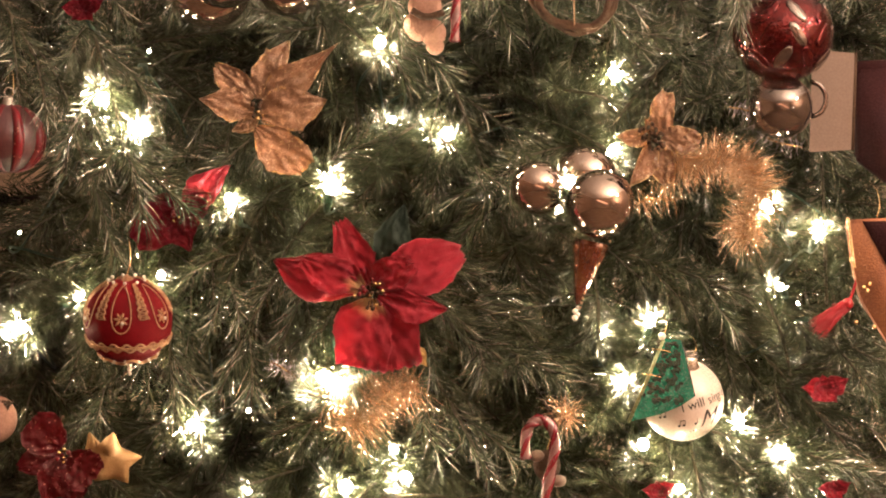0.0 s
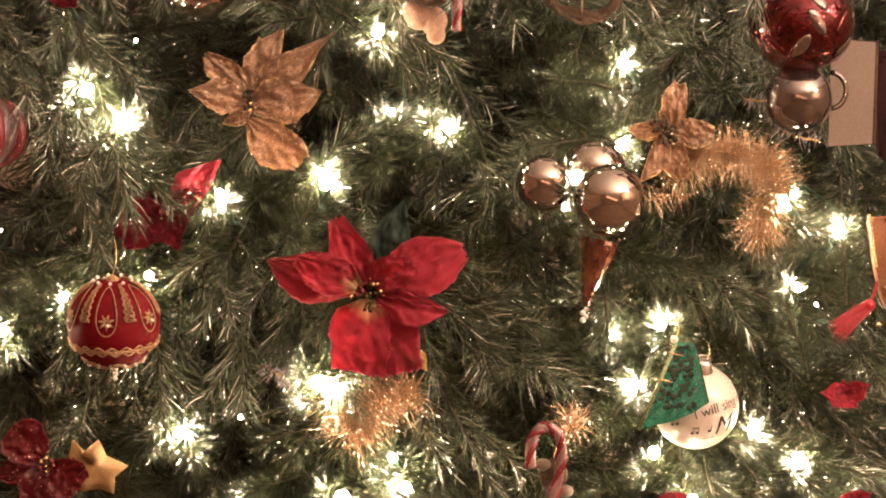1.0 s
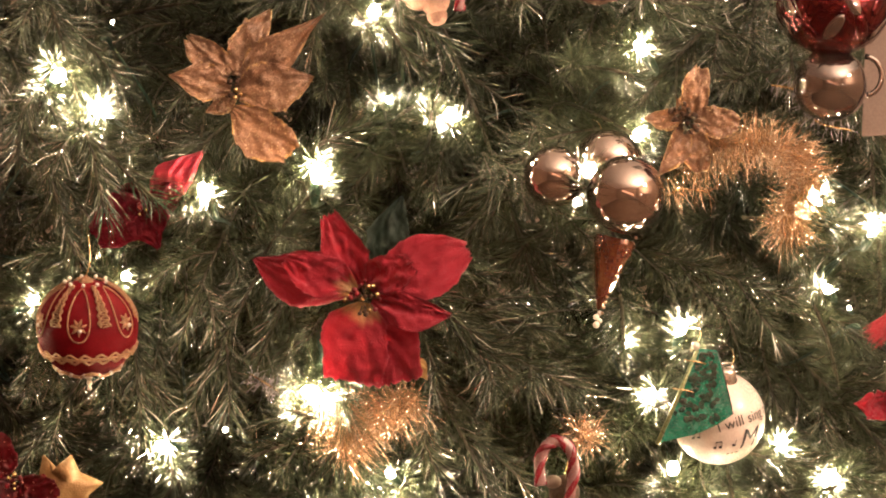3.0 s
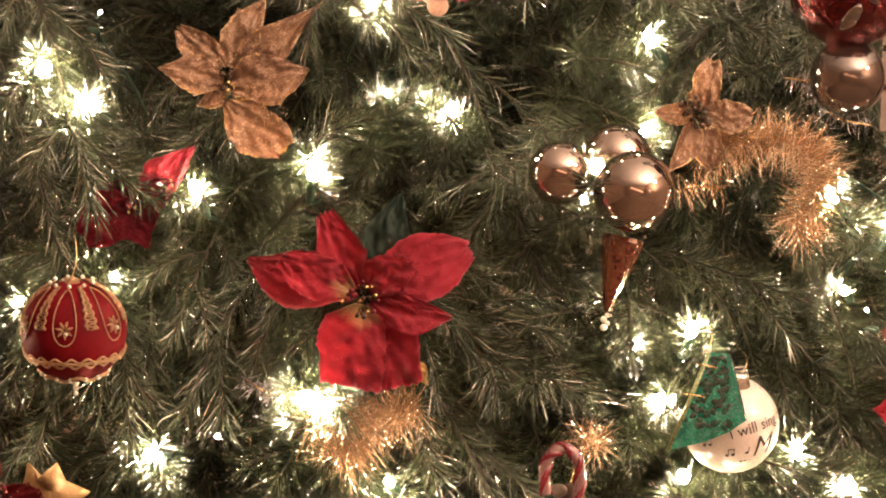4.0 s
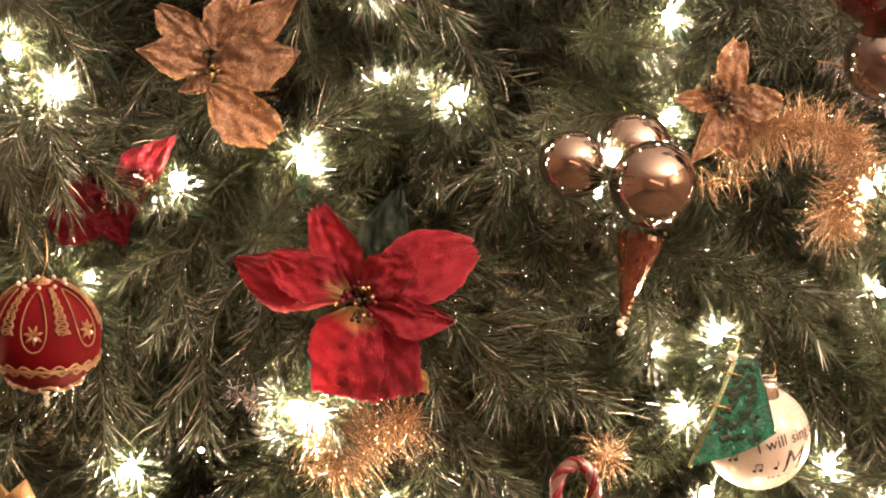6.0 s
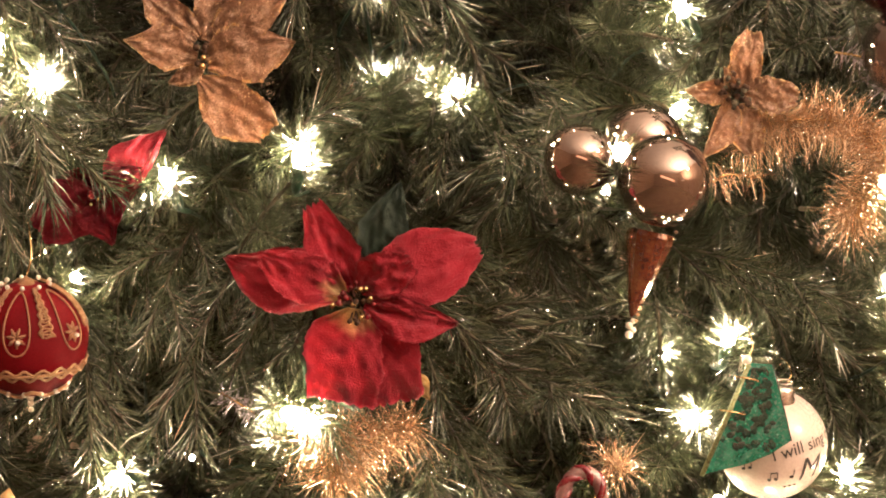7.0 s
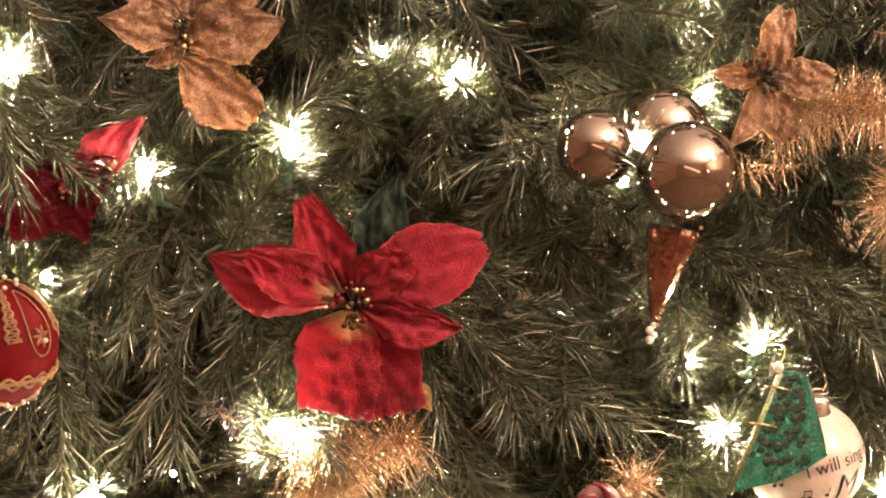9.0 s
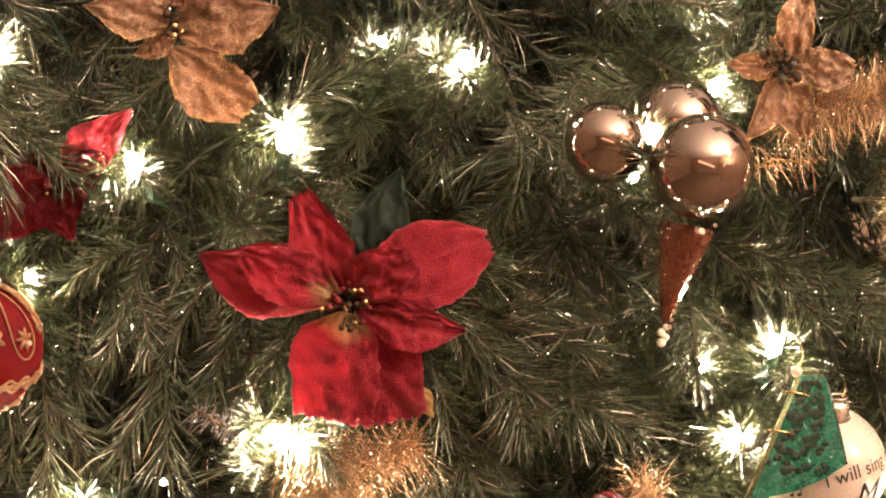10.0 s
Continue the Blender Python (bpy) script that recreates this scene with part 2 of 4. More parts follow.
def petal(parent, name, base, tip, width, material, seed, out0=0.0, out1=0.01, cup=0.15, twist=0.0, thick=0.0006, wrinkle=0.0018, label="", blunt=0.0):
    """A cloth petal from base to tip, both (x, z) from the flower's middle; out0 and out1: how far its ends stand out."""
    rng = random.Random(seed)
    a, b = Vector((base[0], -out0, base[1])), Vector((tip[0], -out1, tip[1]))
    along = b - a
    length = along.length
    along.normalize()
    across = along.cross(Vector((0, 1, 0))).normalized()
    across = (Matrix.Rotation(twist, 3, along) @ across).normalized()
    up = across.cross(along).normalized()
    if up.y > 0:
        up = -up
    bm = bmesh.new()
    nu, nv = 20, 12
    grid = []
    foot = bm.verts.layers.float.new("along")
    sx, sy = rng.uniform(0, 50), rng.uniform(0, 50)
    for i in range(nu + 1):
        u = i / nu
        sharp = np.interp(u, (0, .15, .3, .45, .6, .75, .88, 1), (.14, .45, .85, 1, .84, .5, .2, .02))
        broad = np.interp(u, (0, .15, .35, .55, .75, .9, 1), (.40, .60, .84, .98, 1, .88, .55))
        half = width / 2 * (sharp * (1 - blunt) + broad * blunt)
        row = []
        for j in range(nv + 1):
            v = j / nv * 2 - 1
            h = cup * abs(v) ** 1.6 * half * 1.2 + 0.10 * length * math.sin(math.pi * u) * 0.6
            h += wrinkle * noise.noise((u * 5 + sx, v * 3 + sy, seed)) + 0.6 * wrinkle * noise.noise((u * 13 + sx, v * 8, sy))
            h += 0.0011 * math.exp(-(v / 0.07) ** 2) + 0.0006 * math.sin((abs(v) * 2.2 - u * 3.4) * 6.0) * (1 - abs(v) * 0.5)
            edge = 1 + 0.16 * noise.noise((u * 5 + sy, seed, v * 0.5)) + 0.06 * noise.noise((u * 22, sx, v))
            vert = bm.verts.new(a + along * (u * length + 0.09 * length * u * noise.noise((v * 2.2, sx, u))) + across * (v * half * edge) + up * h)
            vert[foot] = 1.0
            row.append(vert)
        grid.append(row)
    for i in range(nu):
        for j in range(nv):
            bm.faces.new((grid[i][j], grid[i + 1][j], grid[i + 1][j + 1], grid[i][j + 1]))
    bmesh.ops.solidify(bm, geom=bm.faces[:], thickness=thick)
    bmesh.ops.recalc_face_normals(bm, faces=bm.faces)
    return part(name, bm, material, parent, label)


def bract(parent, name, unit, base, tip, left, right, material, seed, out0=0.0, out1=0.01, cup=0.2, bow=0.07, wrinkle=0.003, crease=0.0012, label="", pale=False, rim=False, curl=0.0, spread=1.2):
    """A crinkled cloth petal from base to tip; left and right: its half widths at six even steps, in units."""
    rng = random.Random(seed)
    a, b = Vector((base[0] * unit, -out0, base[1] * unit)), Vector((tip[0] * unit, -out1, tip[1] * unit))
    along = b - a
    length = along.length
    along.normalize()
    across = along.cross(Vector((0, 1, 0))).normalized()
    up = across.cross(along).normalized()
    if up.y > 0:
        up = -up
    left, right = [w * spread for w in left], [w * spread for w in right]
    bm = bmesh.new()
    nu, nv = 30, 18
    foot = bm.verts.layers.float.new("along")
    sx, sy = rng.uniform(0, 50), rng.uniform(0, 50)
    steps = np.linspace(0, 1, 6)
    wide = max(max(left), max(right)) * unit
    grid = []
    for i in range(nu + 1):
        u = i / nu
        halves = np.interp(u, steps, right) * unit, np.interp(u, steps, left) * unit
        row = []
        for j in range(nv + 1):
            v = j / nv * 2 - 1
            half = halves[v > 0]
            rag = 1 + (0.10 * noise.noise((u * 6 + sy, seed, v * 0.5)) + 0.07 * noise.noise((u * 24, sx, v))) * abs(v)
            h = cup * abs(v) ** 1.7 * half + bow * length * math.sin(math.pi * u) - curl * length * u ** 3
            h += wrinkle * noise.noise((u * 4 + sx, v * 2.5 + sy, seed)) + 0.7 * wrinkle * noise.noise((u * 9 + sx, v * 6, sy))
            h += crease * (1 - 2 * abs(noise.noise((u * 15 + v * 4, v * 9 - u * 5 + sy, sx)))) * 0.8
            h += 0.0009 * math.exp(-(v / 0.06) ** 2) + 0.0005 * math.sin((abs(v) * 2.0 - u * 3.4) * 7.0) * (1 - abs(v) * 0.5)
            end = 0.05 * length * u ** 4 * noise.noise((v * 4.5, sx, 3.0)) + 0.05 * length * u ** 6 * noise.noise((v * 14, sy, 1.0))
            vert = bm.verts.new(a + along * (u * length + end) + across * (v * half * rag) + up * h)
            vert[foot] = u + 0.3 * abs(v) * half / wide + 0.07 * noise.noise((v * 6, u * 4, sx)) if pale else 1.0
            row.append(vert)
        grid.append(row)
    for i in range(nu):
        for j in range(nv):
            f = bm.faces.new((grid[i][j], grid[i + 1][j], grid[i + 1][j + 1], grid[i][j + 1]))
            if rim and (j in (0, nv - 1) or i == nu - 1) and noise.noise((i * 0.35 + sx, j, sy)) > 0.0:
                f.material_index = 1
    bmesh.ops.solidify(bm, geom=bm.faces[:], thickness=0.0005)
    bmesh.ops.recalc_face_normals(bm, faces=bm.faces)
    return part(name, bm, material, parent, label)


def strips(pos, ways, lengths, width, bend, rng, twist=0.7):
    """Thin tapered blades, one island each: numpy arrays of vertices and a list of faces."""
    n = len(pos)
    rnd = rng.normal(size=(n, 3))
    side = np.cross(ways, rnd)
    side /= np.linalg.norm(side, axis=1)[:, None] + 1e-9
    lift = np.cross(side, ways)
    w = (np.asarray(width) * np.ones(n))[:, None] * 0.5
    ln = lengths[:, None]
    mid = pos + ways * ln * 0.55 + lift * ln * (bend * rng.uniform(-1, 1, n))[:, None]
    tip = pos + ways * ln + bend * 1.5 * ln * (np.array([0, 0, -0.4]) + 0.4 * rnd / 2)
    turn = (twist * rng.uniform(0.4, 1.0, n) * rng.choice((-1, 1), n))[:, None]
    side1 = side * np.cos(turn) + lift * np.sin(turn)
    side2 = side * np.cos(2 * turn) + lift * np.sin(2 * turn)
    fold = np.cross(side1, ways) * w * 0.9
    verts = np.stack((pos - side * w, pos + fold, pos + side * w, mid - side1 * w, mid + fold, mid + side1 * w, tip - side2 * w * 0.3, tip + side2 * w * 0.3), 1).reshape(-1, 3)
    i = np.arange(n)[:, None] * 8
    quads = np.concatenate((i + [0, 1, 4, 3], i + [1, 2, 5, 4]), 1).reshape(-1, 4)
    tris = np.concatenate((i + [3, 4, 6], i + [4, 5, 7]), 1).reshape(-1, 3)
    return verts, quads, tris


def raw_mesh(name, verts, quads, tris=()):
    tris = np.asarray(tris, np.int32).reshape(-1, 3)
    me = bpy.data.meshes.new(name)
    me.vertices.add(len(verts))
    me.vertices.foreach_set("co", np.asarray(verts, np.float32).ravel())
    me.loops.add(quads.size + tris.size)
    me.loops.foreach_set("vertex_index", np.concatenate((quads.ravel(), tris.ravel())).astype(np.int32))
    me.polygons.add(len(quads) + len(tris))
    me.polygons.foreach_set("loop_start", np.concatenate((np.arange(len(quads)) * 4, quads.size + np.arange(len(tris)) * 3)).astype(np.int32))
    me.update(calc_edges=True)
    me.validate()
    return me


def hook_wire(parent, top, height=0.03, r=0.0005):
    """A thin wire loop from an ornament's cap up and back to its branch."""
    t = Vector(top)
    pts = smooth_path([t, t + Vector((0.003, 0.004, height * 0.4)), t + Vector((0.001, 0.014, height * 0.85)), t + Vector((-0.003, 0.03, height))], 6)
    part("hook", tube(bmesh.new(), pts, r, 5), GOLD, parent)


# ---- room ----
def slab(name, lo, hi, material, label, category):
    bm = bmesh.new()
    c = [(a + b) / 2 for a, b in zip(lo, hi)]
    bmesh.ops.create_cube(bm, size=1, matrix=Matrix.Translation(c) @ Matrix.Diagonal((*(b - a for a, b in zip(lo, hi)), 1)))
    me = bpy.data.meshes.new(name)
    bm.to_mesh(me)
    bm.free()
    me.materials.append(material)
    return tagged(new(name, me), label, category, kind="structure")


slab("floor", (-2.6, -2.6, -0.1), (2.6, 4.4, 0), FLOOR, "brown carpeted living room floor", "floor")
slab("ceiling", (-2.6, -2.6, 2.75), (2.6, 4.4, 2.85), CEILING, "plain off-white painted ceiling", "ceiling")
slab("wall_north", (-2.6, 4.4, 0), (2.6, 4.5, 2.75), WALL, "warm beige painted wall behind the tree", "wall")
slab("wall_south", (-2.6, -2.7, 0), (2.6, -2.6, 2.75), WALL, "warm beige painted wall", "wall")
slab("wall_west", (-2.7, -2.6, 0), (-2.6, 4.4, 2.75), WALL, "warm beige painted wall", "wall")
slab("wall_east", (2.6, -2.6, 0), (2.7, 4.4, 2.75), WALL, "warm beige painted wall", "wall")
reader = tagged(new("spot_lamp"), "brass standing spot lamp turned towards the tree", "floor lamp")
reader.location = (KEY[0] + 0.06, KEY[1] - 0.06, 0)
part("base", lathe([(0, 0), (.13, 0), (.135, .012), (.11, .024), (.02, .034), (0, .034)], 28), GOLD, reader)
part("pole", tube(bmesh.new(), [(0, 0, .03), (0, 0, KEY[2] - .02)], .011, 12), GOLD, reader)
back = (Vector(KEY) - Vector((0, FACE, MID))).normalized()
part("head", lathe([(.098, -.02), (.092, .0), (.088, .012), (.075, .09), (.04, .13), (0, .135), (0, .12), (.07, .085), (.082, .01), (.095, -.02)], 28, back, Vector(KEY) - reader.location), WHITE_PAINT, reader)
bar = tagged(new("wall_light"), "long warm glowing light bar on the wall", "wall light")
bar.matrix_world = pose(0.42, -2.55, 1.62, 0, 20, 0)
bm = bmesh.new()
bmesh.ops.create_cube(bm, size=1, matrix=Matrix.Diagonal((3.0, 0.08, 0.34, 1)))
bmesh.ops.bevel(bm, geom=bm.edges[:], offset=0.02, segments=3)
part("diffuser", bm, mat("bar_diffuser", (0.8, 0.6, 0.45), 0.5, emit=(1.0, 0.52, 0.32), power=3.6, bump=0), bar, "softly glowing orange diffuser")
bm = bmesh.new()
bmesh.ops.create_cube(bm, size=1, matrix=Matrix.Translation((0, -0.032, 0)) @ Matrix.Diagonal((3.06, 0.03, 0.38, 1)))
part("housing", bm, WHITE_PAINT, bar, smooth=False)
# unseen stand made up to carry the added fill light
torch = tagged(new("fill_floor_lamp"), "brass uplighter, an unseen lamp added for fill light", "floor lamp")
torch.location = (1.72, 0.25, 0)
part("base", lathe([(0, 0), (.14, 0), (.145, .012), (.12, .025), (.02, .035), (0, .035)], 28), GOLD, torch)
part("pole", tube(bmesh.new(), [(0, 0, .03), (0, 0, 1.24)], .012, 12), GOLD, torch)
part("shade", lathe([(.02, 1.22), (.08, 1.24), (.15, 1.29), (.185, 1.35), (.18, 1.352), (.14, 1.30), (.02, 1.25)], 28), WHITE_PAINT, torch)

# ---- tree ----
AXIS = Vector((0.03, FACE + 0.80, 0))
tree = tagged(new("christmas_tree"), "full artificial Christmas tree with long glossy green needles", "christmas tree")
tree.location = AXIS
trunk_r = [0.035, 0.034, 0.03, 0.022, 0.012, 0.006]
part("trunk", tube(bmesh.new(), [(0, 0, z) for z in (0.0, 0.5, 1.0, 1.6, 2.1, 2.5)], trunk_r, 12), BARK, tree)
for k in range(4):
    a = math.pi / 4 + k * math.pi / 2
    part("stand_leg", tube(bmesh.new(), [(0, 0, 0.1), (0.25 * math.cos(a), 0.25 * math.sin(a), 0.03), (0.4 * math.cos(a), 0.4 * math.sin(a), 0.012)], 0.012, 8), GREEN_PLASTIC, tree)


def spray_mesh(name, seed, length, sides, density, needle, width=0.0010, film_share=0.28):
    """A flat fan of wired twigs along x, densely set with needles."""
    rng = np.random.default_rng(seed)
    stems = []
    n = 12
    s = np.linspace(0, 1, n)
    droop = rng.uniform(-0.10, 0.22)
    sway = rng.uniform(-0.12, 0.12)
    main = np.stack((s * length, sway * length * s ** 2, -droop * length * s ** 2), 1)
    stems.append((main, 0.0016))
    for k in range(sides):
        f = 0.12 + 0.74 * (k + rng.uniform(-0.3, 0.3)) / sides
        j = int(f * (n - 1))
        base = main[j]
        t = main[j + 1] - main[j]
        t /= np.linalg.norm(t)
        sgn = 1 if k % 2 else -1
        ang = math.radians(rng.uniform(30, 62))
        d = t * math.cos(ang) + np.array([0, sgn * math.sin(ang), rng.uniform(-0.35, 0.35)])
        d /= np.linalg.norm(d)
        ln = length * rng.uniform(0.32, 0.5) * (1.1 - 0.6 * f)
        q = np.linspace(0, 1, 7)[:, None]
        stems.append((base + d * ln * q + (t - d) * ln * 0.22 * q ** 2 + np.array([0, 0, -0.1]) * ln * q ** 2, 0.0011))
    bm = bmesh.new()
    allp, alld, alll = [], [], []
    for pts, r in stems:
        tube(bm, pts, r, 4)
        seg = np.linalg.norm(np.diff(pts, axis=0), axis=1)
        total = seg.sum()
        m = int(total * density)
        u = np.sort(rng.uniform(0.03, 1, m)) * (len(pts) - 1)
        i = np.minimum(u.astype(int), len(pts) - 2)
        fr = (u - i)[:, None]
        p = pts[i] * (1 - fr) + pts[i + 1] * fr
        t = pts[i + 1] - pts[i]
        t /= np.linalg.norm(t, axis=1)[:, None]
        rad = rng.normal(size=(m, 3))
        rad -= t * (rad * t).sum(1)[:, None]
        rad /= np.linalg.norm(rad, axis=1)[:, None]
        near_tip = (u / (len(pts) - 1))[:, None]
        a = np.radians(rng.normal(40, 10, m))[:, None] * (1.08 - 0.45 * near_tip ** 3)
        allp.append(p)
        alld.append(t * np.cos(a) + rad * np.sin(a))
        alll.append(needle * rng.uniform(0.65, 1.15, m))
    me0 = bpy.data.meshes.new("stems")
    bm.to_mesh(me0)
    bm.free()
    sv = np.array([v.co[:] for v in me0.vertices])
    sf = np.array([list(p.vertices) for p in me0.polygons if len(p.vertices) == 4])
    bpy.data.meshes.remove(me0)
    v, f, t3 = strips(np.concatenate(allp), np.concatenate(alld), np.concatenate(alll), width, 0.075, rng, 0.45)
    me = raw_mesh(name, np.concatenate((v, sv)), np.concatenate((f, sf + len(v))), t3)
    for m in (NEEDLE, STEM, SHINE):
        me.materials.append(m)
    film = np.repeat(np.where(rng.random(len(f) // 2) < film_share, 2, 0), 2)
    me.polygons.foreach_set("material_index", np.concatenate((film, np.ones(len(sf)), film)).astype(np.int32))
    return me


SPRAYS = [spray_mesh("branch", 100 + k, 0.20 + 0.015 * (k % 5), 6, 1500, 0.029 + 0.002 * (k % 4), 0.00092) for k in range(9)]
SHOOTS = [spray_mesh("branch", 300 + k, 0.11, 1, 2600, 0.032 + 0.002 * k, 0.0006, 0.05) for k in range(4)]
SPARSE = [spray_mesh("foliage", 200 + k, 0.42, 8, 260, 0.045, 0.0026) for k in range(4)]

DEEP = 0.02                  # how far the lights sit behind the face
# lights, string by string: (x, z), size, how far out
UPPER_STRING = [((-0.2889, 0.1272), 1.15, .02), ((-0.2612, 0.1029), 1.1, .02), ((-0.1799, 0.0407), 1.1, .03), ((-0.0952, 0.0541), 1.35, .036), ((-0.0536, 0.1751), 1.15, .015), ((-0.0426, 0.1095), .7, -.012),
              ((0.0029, 0.0971), 1.25, .03), ((0.1454, 0.1478), 1.1, .015), ((0.1440, 0.0837), 1.1, -.01), ((0.1057, 0.0568), .95, .052), ((0.0976, 0.0330), .8, -.008)]
EAST_STRING = [((0.2755, 0.0359), 1.15, .02), ((0.2822, 0.0426), .65, .02), ((0.3186, 0.0129), 1.0, .02), ((0.2850, -0.0320), .8, -.02), ((0.3004, -0.0459), .28, .02), ((0.1751, -0.0603), 1.05, .02), ((0.1359, -0.0703), .8, .015), ((0.1521, -0.1105), 1.1, .02),
              ((0.1693, -0.1655), 1.2, .0), ((0.2502, -0.1454), 1.1, .0), ((0.2875, -0.1727), 1.25, .02), ((0.2000, -0.2033), 1.0, .02), ((0.2421, -0.2196), 1.0, .02), ((0.3234, -0.2052), .6, .01), ((0.1225, -0.2339), 1, .02)]
WEST_STRING = [((-0.3583, -0.0665), 1.15, .03), ((-0.3693, -0.0741), .7, .03), ((-0.3081, -0.0402), .8, -.005), ((-0.2387, -0.0225), .9, -.01), ((-0.3583, 0.0139), .28, .0), ((-0.2488, 0.1674), .28, .0), ((-0.2114, -0.1488), 1.1, .035), ((-0.1646, -0.1368), .45, -.01),
              ((-0.1003, -0.1086), 1.3, .050), ((-0.0889, -0.1135), 1.1, .052), ((-0.0416, -0.1693), .8, .01), ((-0.0316, -0.1933), 1.2, .02), ((-0.0823, -0.2014), 1.4, .02), ((-0.1646, -0.2052), .6, -.015), ((-0.1741, -0.2387), 1.0, .01)]
OUTER_STRING = [((-0.2315, 0.2636), 1.0, 0), ((0.0364, 0.2923), 1.0, 0), ((0.4382, -0.0569), 1.0, .0)]
STRINGS = [UPPER_STRING, EAST_STRING, WEST_STRING, OUTER_STRING]
# things of the face that the foliage keeps behind: (x, z), radius
KEEP_BLOOMS = [((-0.2665, -0.0608), 0.0383), ((-0.0608, -0.0378), 0.0287), ((-0.1072, -0.0234), 0.0263), ((-0.0115, -0.0139), 0.0287),
        ((-0.0210, -0.0569), 0.0239), ((-0.0689, -0.0856), 0.0239), ((-0.0402, -0.0904), 0.0239), ((-0.0832, 0.0005), 0.0144),
        ((-0.1502, 0.1201), 0.0407), ((-0.1885, 0.1249), 0.0144), ((-0.1167, 0.1488), 0.0191), ((-0.1263, 0.0770), 0.0263),
        ((0.0804, 0.0517), 0.0230), ((0.1201, 0.0627), 0.0239), ((0.1330, 0.0387), 0.0297), ((0.1225, -0.0043), 0.0120)]
KEEP_BALLS = [((0.1139, -0.0426), 0.0096), ((0.2052, -0.1301), 0.0364), ((0.1799, -0.1191), 0.0191), ((0.1679, -0.1406), 0.0120),
        ((0.2880, 0.1813), 0.0431), ((0.2899, 0.1201), 0.0277), ((-0.1971, 0.2215), 0.0364), ((-0.1301, 0.2272), 0.0306),
        ((-0.3674, 0.0933), 0.0277), ((0.0828, -0.1454), 0.0182), ((0.0914, -0.1765), 0.0144), ((0.0105, 0.1942), 0.0096),
        ((-0.0139, 0.1823), 0.0215), ((0.1751, 0.0962), 0.0287), ((0.1870, 0.1201), 0.0144), ((0.2181, 0.0722), 0.0239)]
KEEP_SMALL = [((0.2516, 0.0627), 0.0239), ((-0.0737, -0.1335), 0.0335), ((0.1033, -0.1411), 0.0215), ((0.3282, 0.1249), 0.0287),
        ((0.3693, 0.1081), 0.0239), ((0.3664, -0.0234), 0.0287), ((0.3282, -0.0545), 0.0191), ((0.3234, -0.1182), 0.0191),
        ((-0.3392, -0.1574), 0.0239), ((-0.2961, -0.1861), 0.0287), ((-0.2770, -0.1741), 0.0215), ((-0.1957, 0.0555), 0.0144),
        ((-0.2483, 0.0148), 0.0120), ((0.1100, 0.1966), 0.0335)]
KEEP = KEEP_BLOOMS + KEEP_BALLS + KEEP_SMALL
# hollows between the branches
HOLLOWS = [((0.0555, 0.1727), 0.0407), ((0.2181, 0.0196), 0.0239), ((0.2181, 0.0124), 0.0287), ((-0.2602, -0.1574), 0.0144), ((-0.3272, 0.1583), 0.0287), ((0.1129, 0.1894), 0.0383), ((0.2612, -0.0952), 0.0239)]


def surface(x, z):
    return FACE + 0.035 + 0.30 * x * x + 0.10 * min(0, z)


def orient(tip, way, length, roll):
    way = way.normalized()
    side = Vector((0, 0, 1)).cross(way)
    side = side.normalized() if side.length > 0.05 else Vector((1, 0, 0))
    m = Matrix((way, side, way.cross(side))).transposed().to_4x4()
    return Matrix.Translation(tip - way * length) @ m @ Matrix.Rotation(roll, 4, "X")


def clear_of(tip, way, length, margin):
    """How deep the stem may come out here: True where it keeps clear of the ornaments."""
    for s in (0.0, 0.04, 0.08, 0.13):
        p = tip - way * s
        for (x, z), r in KEEP:
            if (p.x - x) ** 2 + (p.z - MID - z) ** 2 < (r + margin) ** 2 and p.y < FACE + 0.05:
                return False
    return True


rng = random.Random(7)
spots = []
for layer, (nx, nz, deep, amount) in enumerate(((8, 6, 0.14, 1), (11, 8, 0.07, 1), (11, 8, 0.004, 1))):
    for i in range(nx):
        for j in range(nz):
            x = -0.50 + 1.0 * (i + rng.uniform(0.05, 0.95)) / nx
            z = -0.34 + 0.66 * (j + rng.uniform(0.05, 0.95)) / nz
            spots.append((layer, x, z, deep))
made = 0
for layer, x, z, deep in spots:
    if any((x - hx) ** 2 + (z - hz) ** 2 < (r * (1.3 if layer else 0.9)) ** 2 for (hx, hz), r in HOLLOWS):
        continue
    y = surface(x, z) + deep + rng.uniform(-0.015, 0.03)
    fan = rng.gauss(0, 0.85)
    way = Vector((0.9 * x + fan, -0.55 - 0.3 * rng.random(), rng.gauss(-0.22, 0.5))).normalized()
    tip = Vector((x, y, MID + z))
    tries = 0
    while not clear_of(tip, way, 0.2, 0.012) and tries < 6:
        tip.y += 0.018
        tries += 1
    me = SPRAYS[made % len(SPRAYS)]
    ob = mesh_part("branch", me, [NEEDLE, STEM, SHINE], tree)
    size = rng.uniform(0.85, 1.15)
    ob.matrix_basis = Matrix.Translation(-AXIS) @ orient(tip, way, 0.22 * size, rng.uniform(-0.6, 0.6)) @ Matrix.Diagonal((size, size, size, 1))
    made += 1

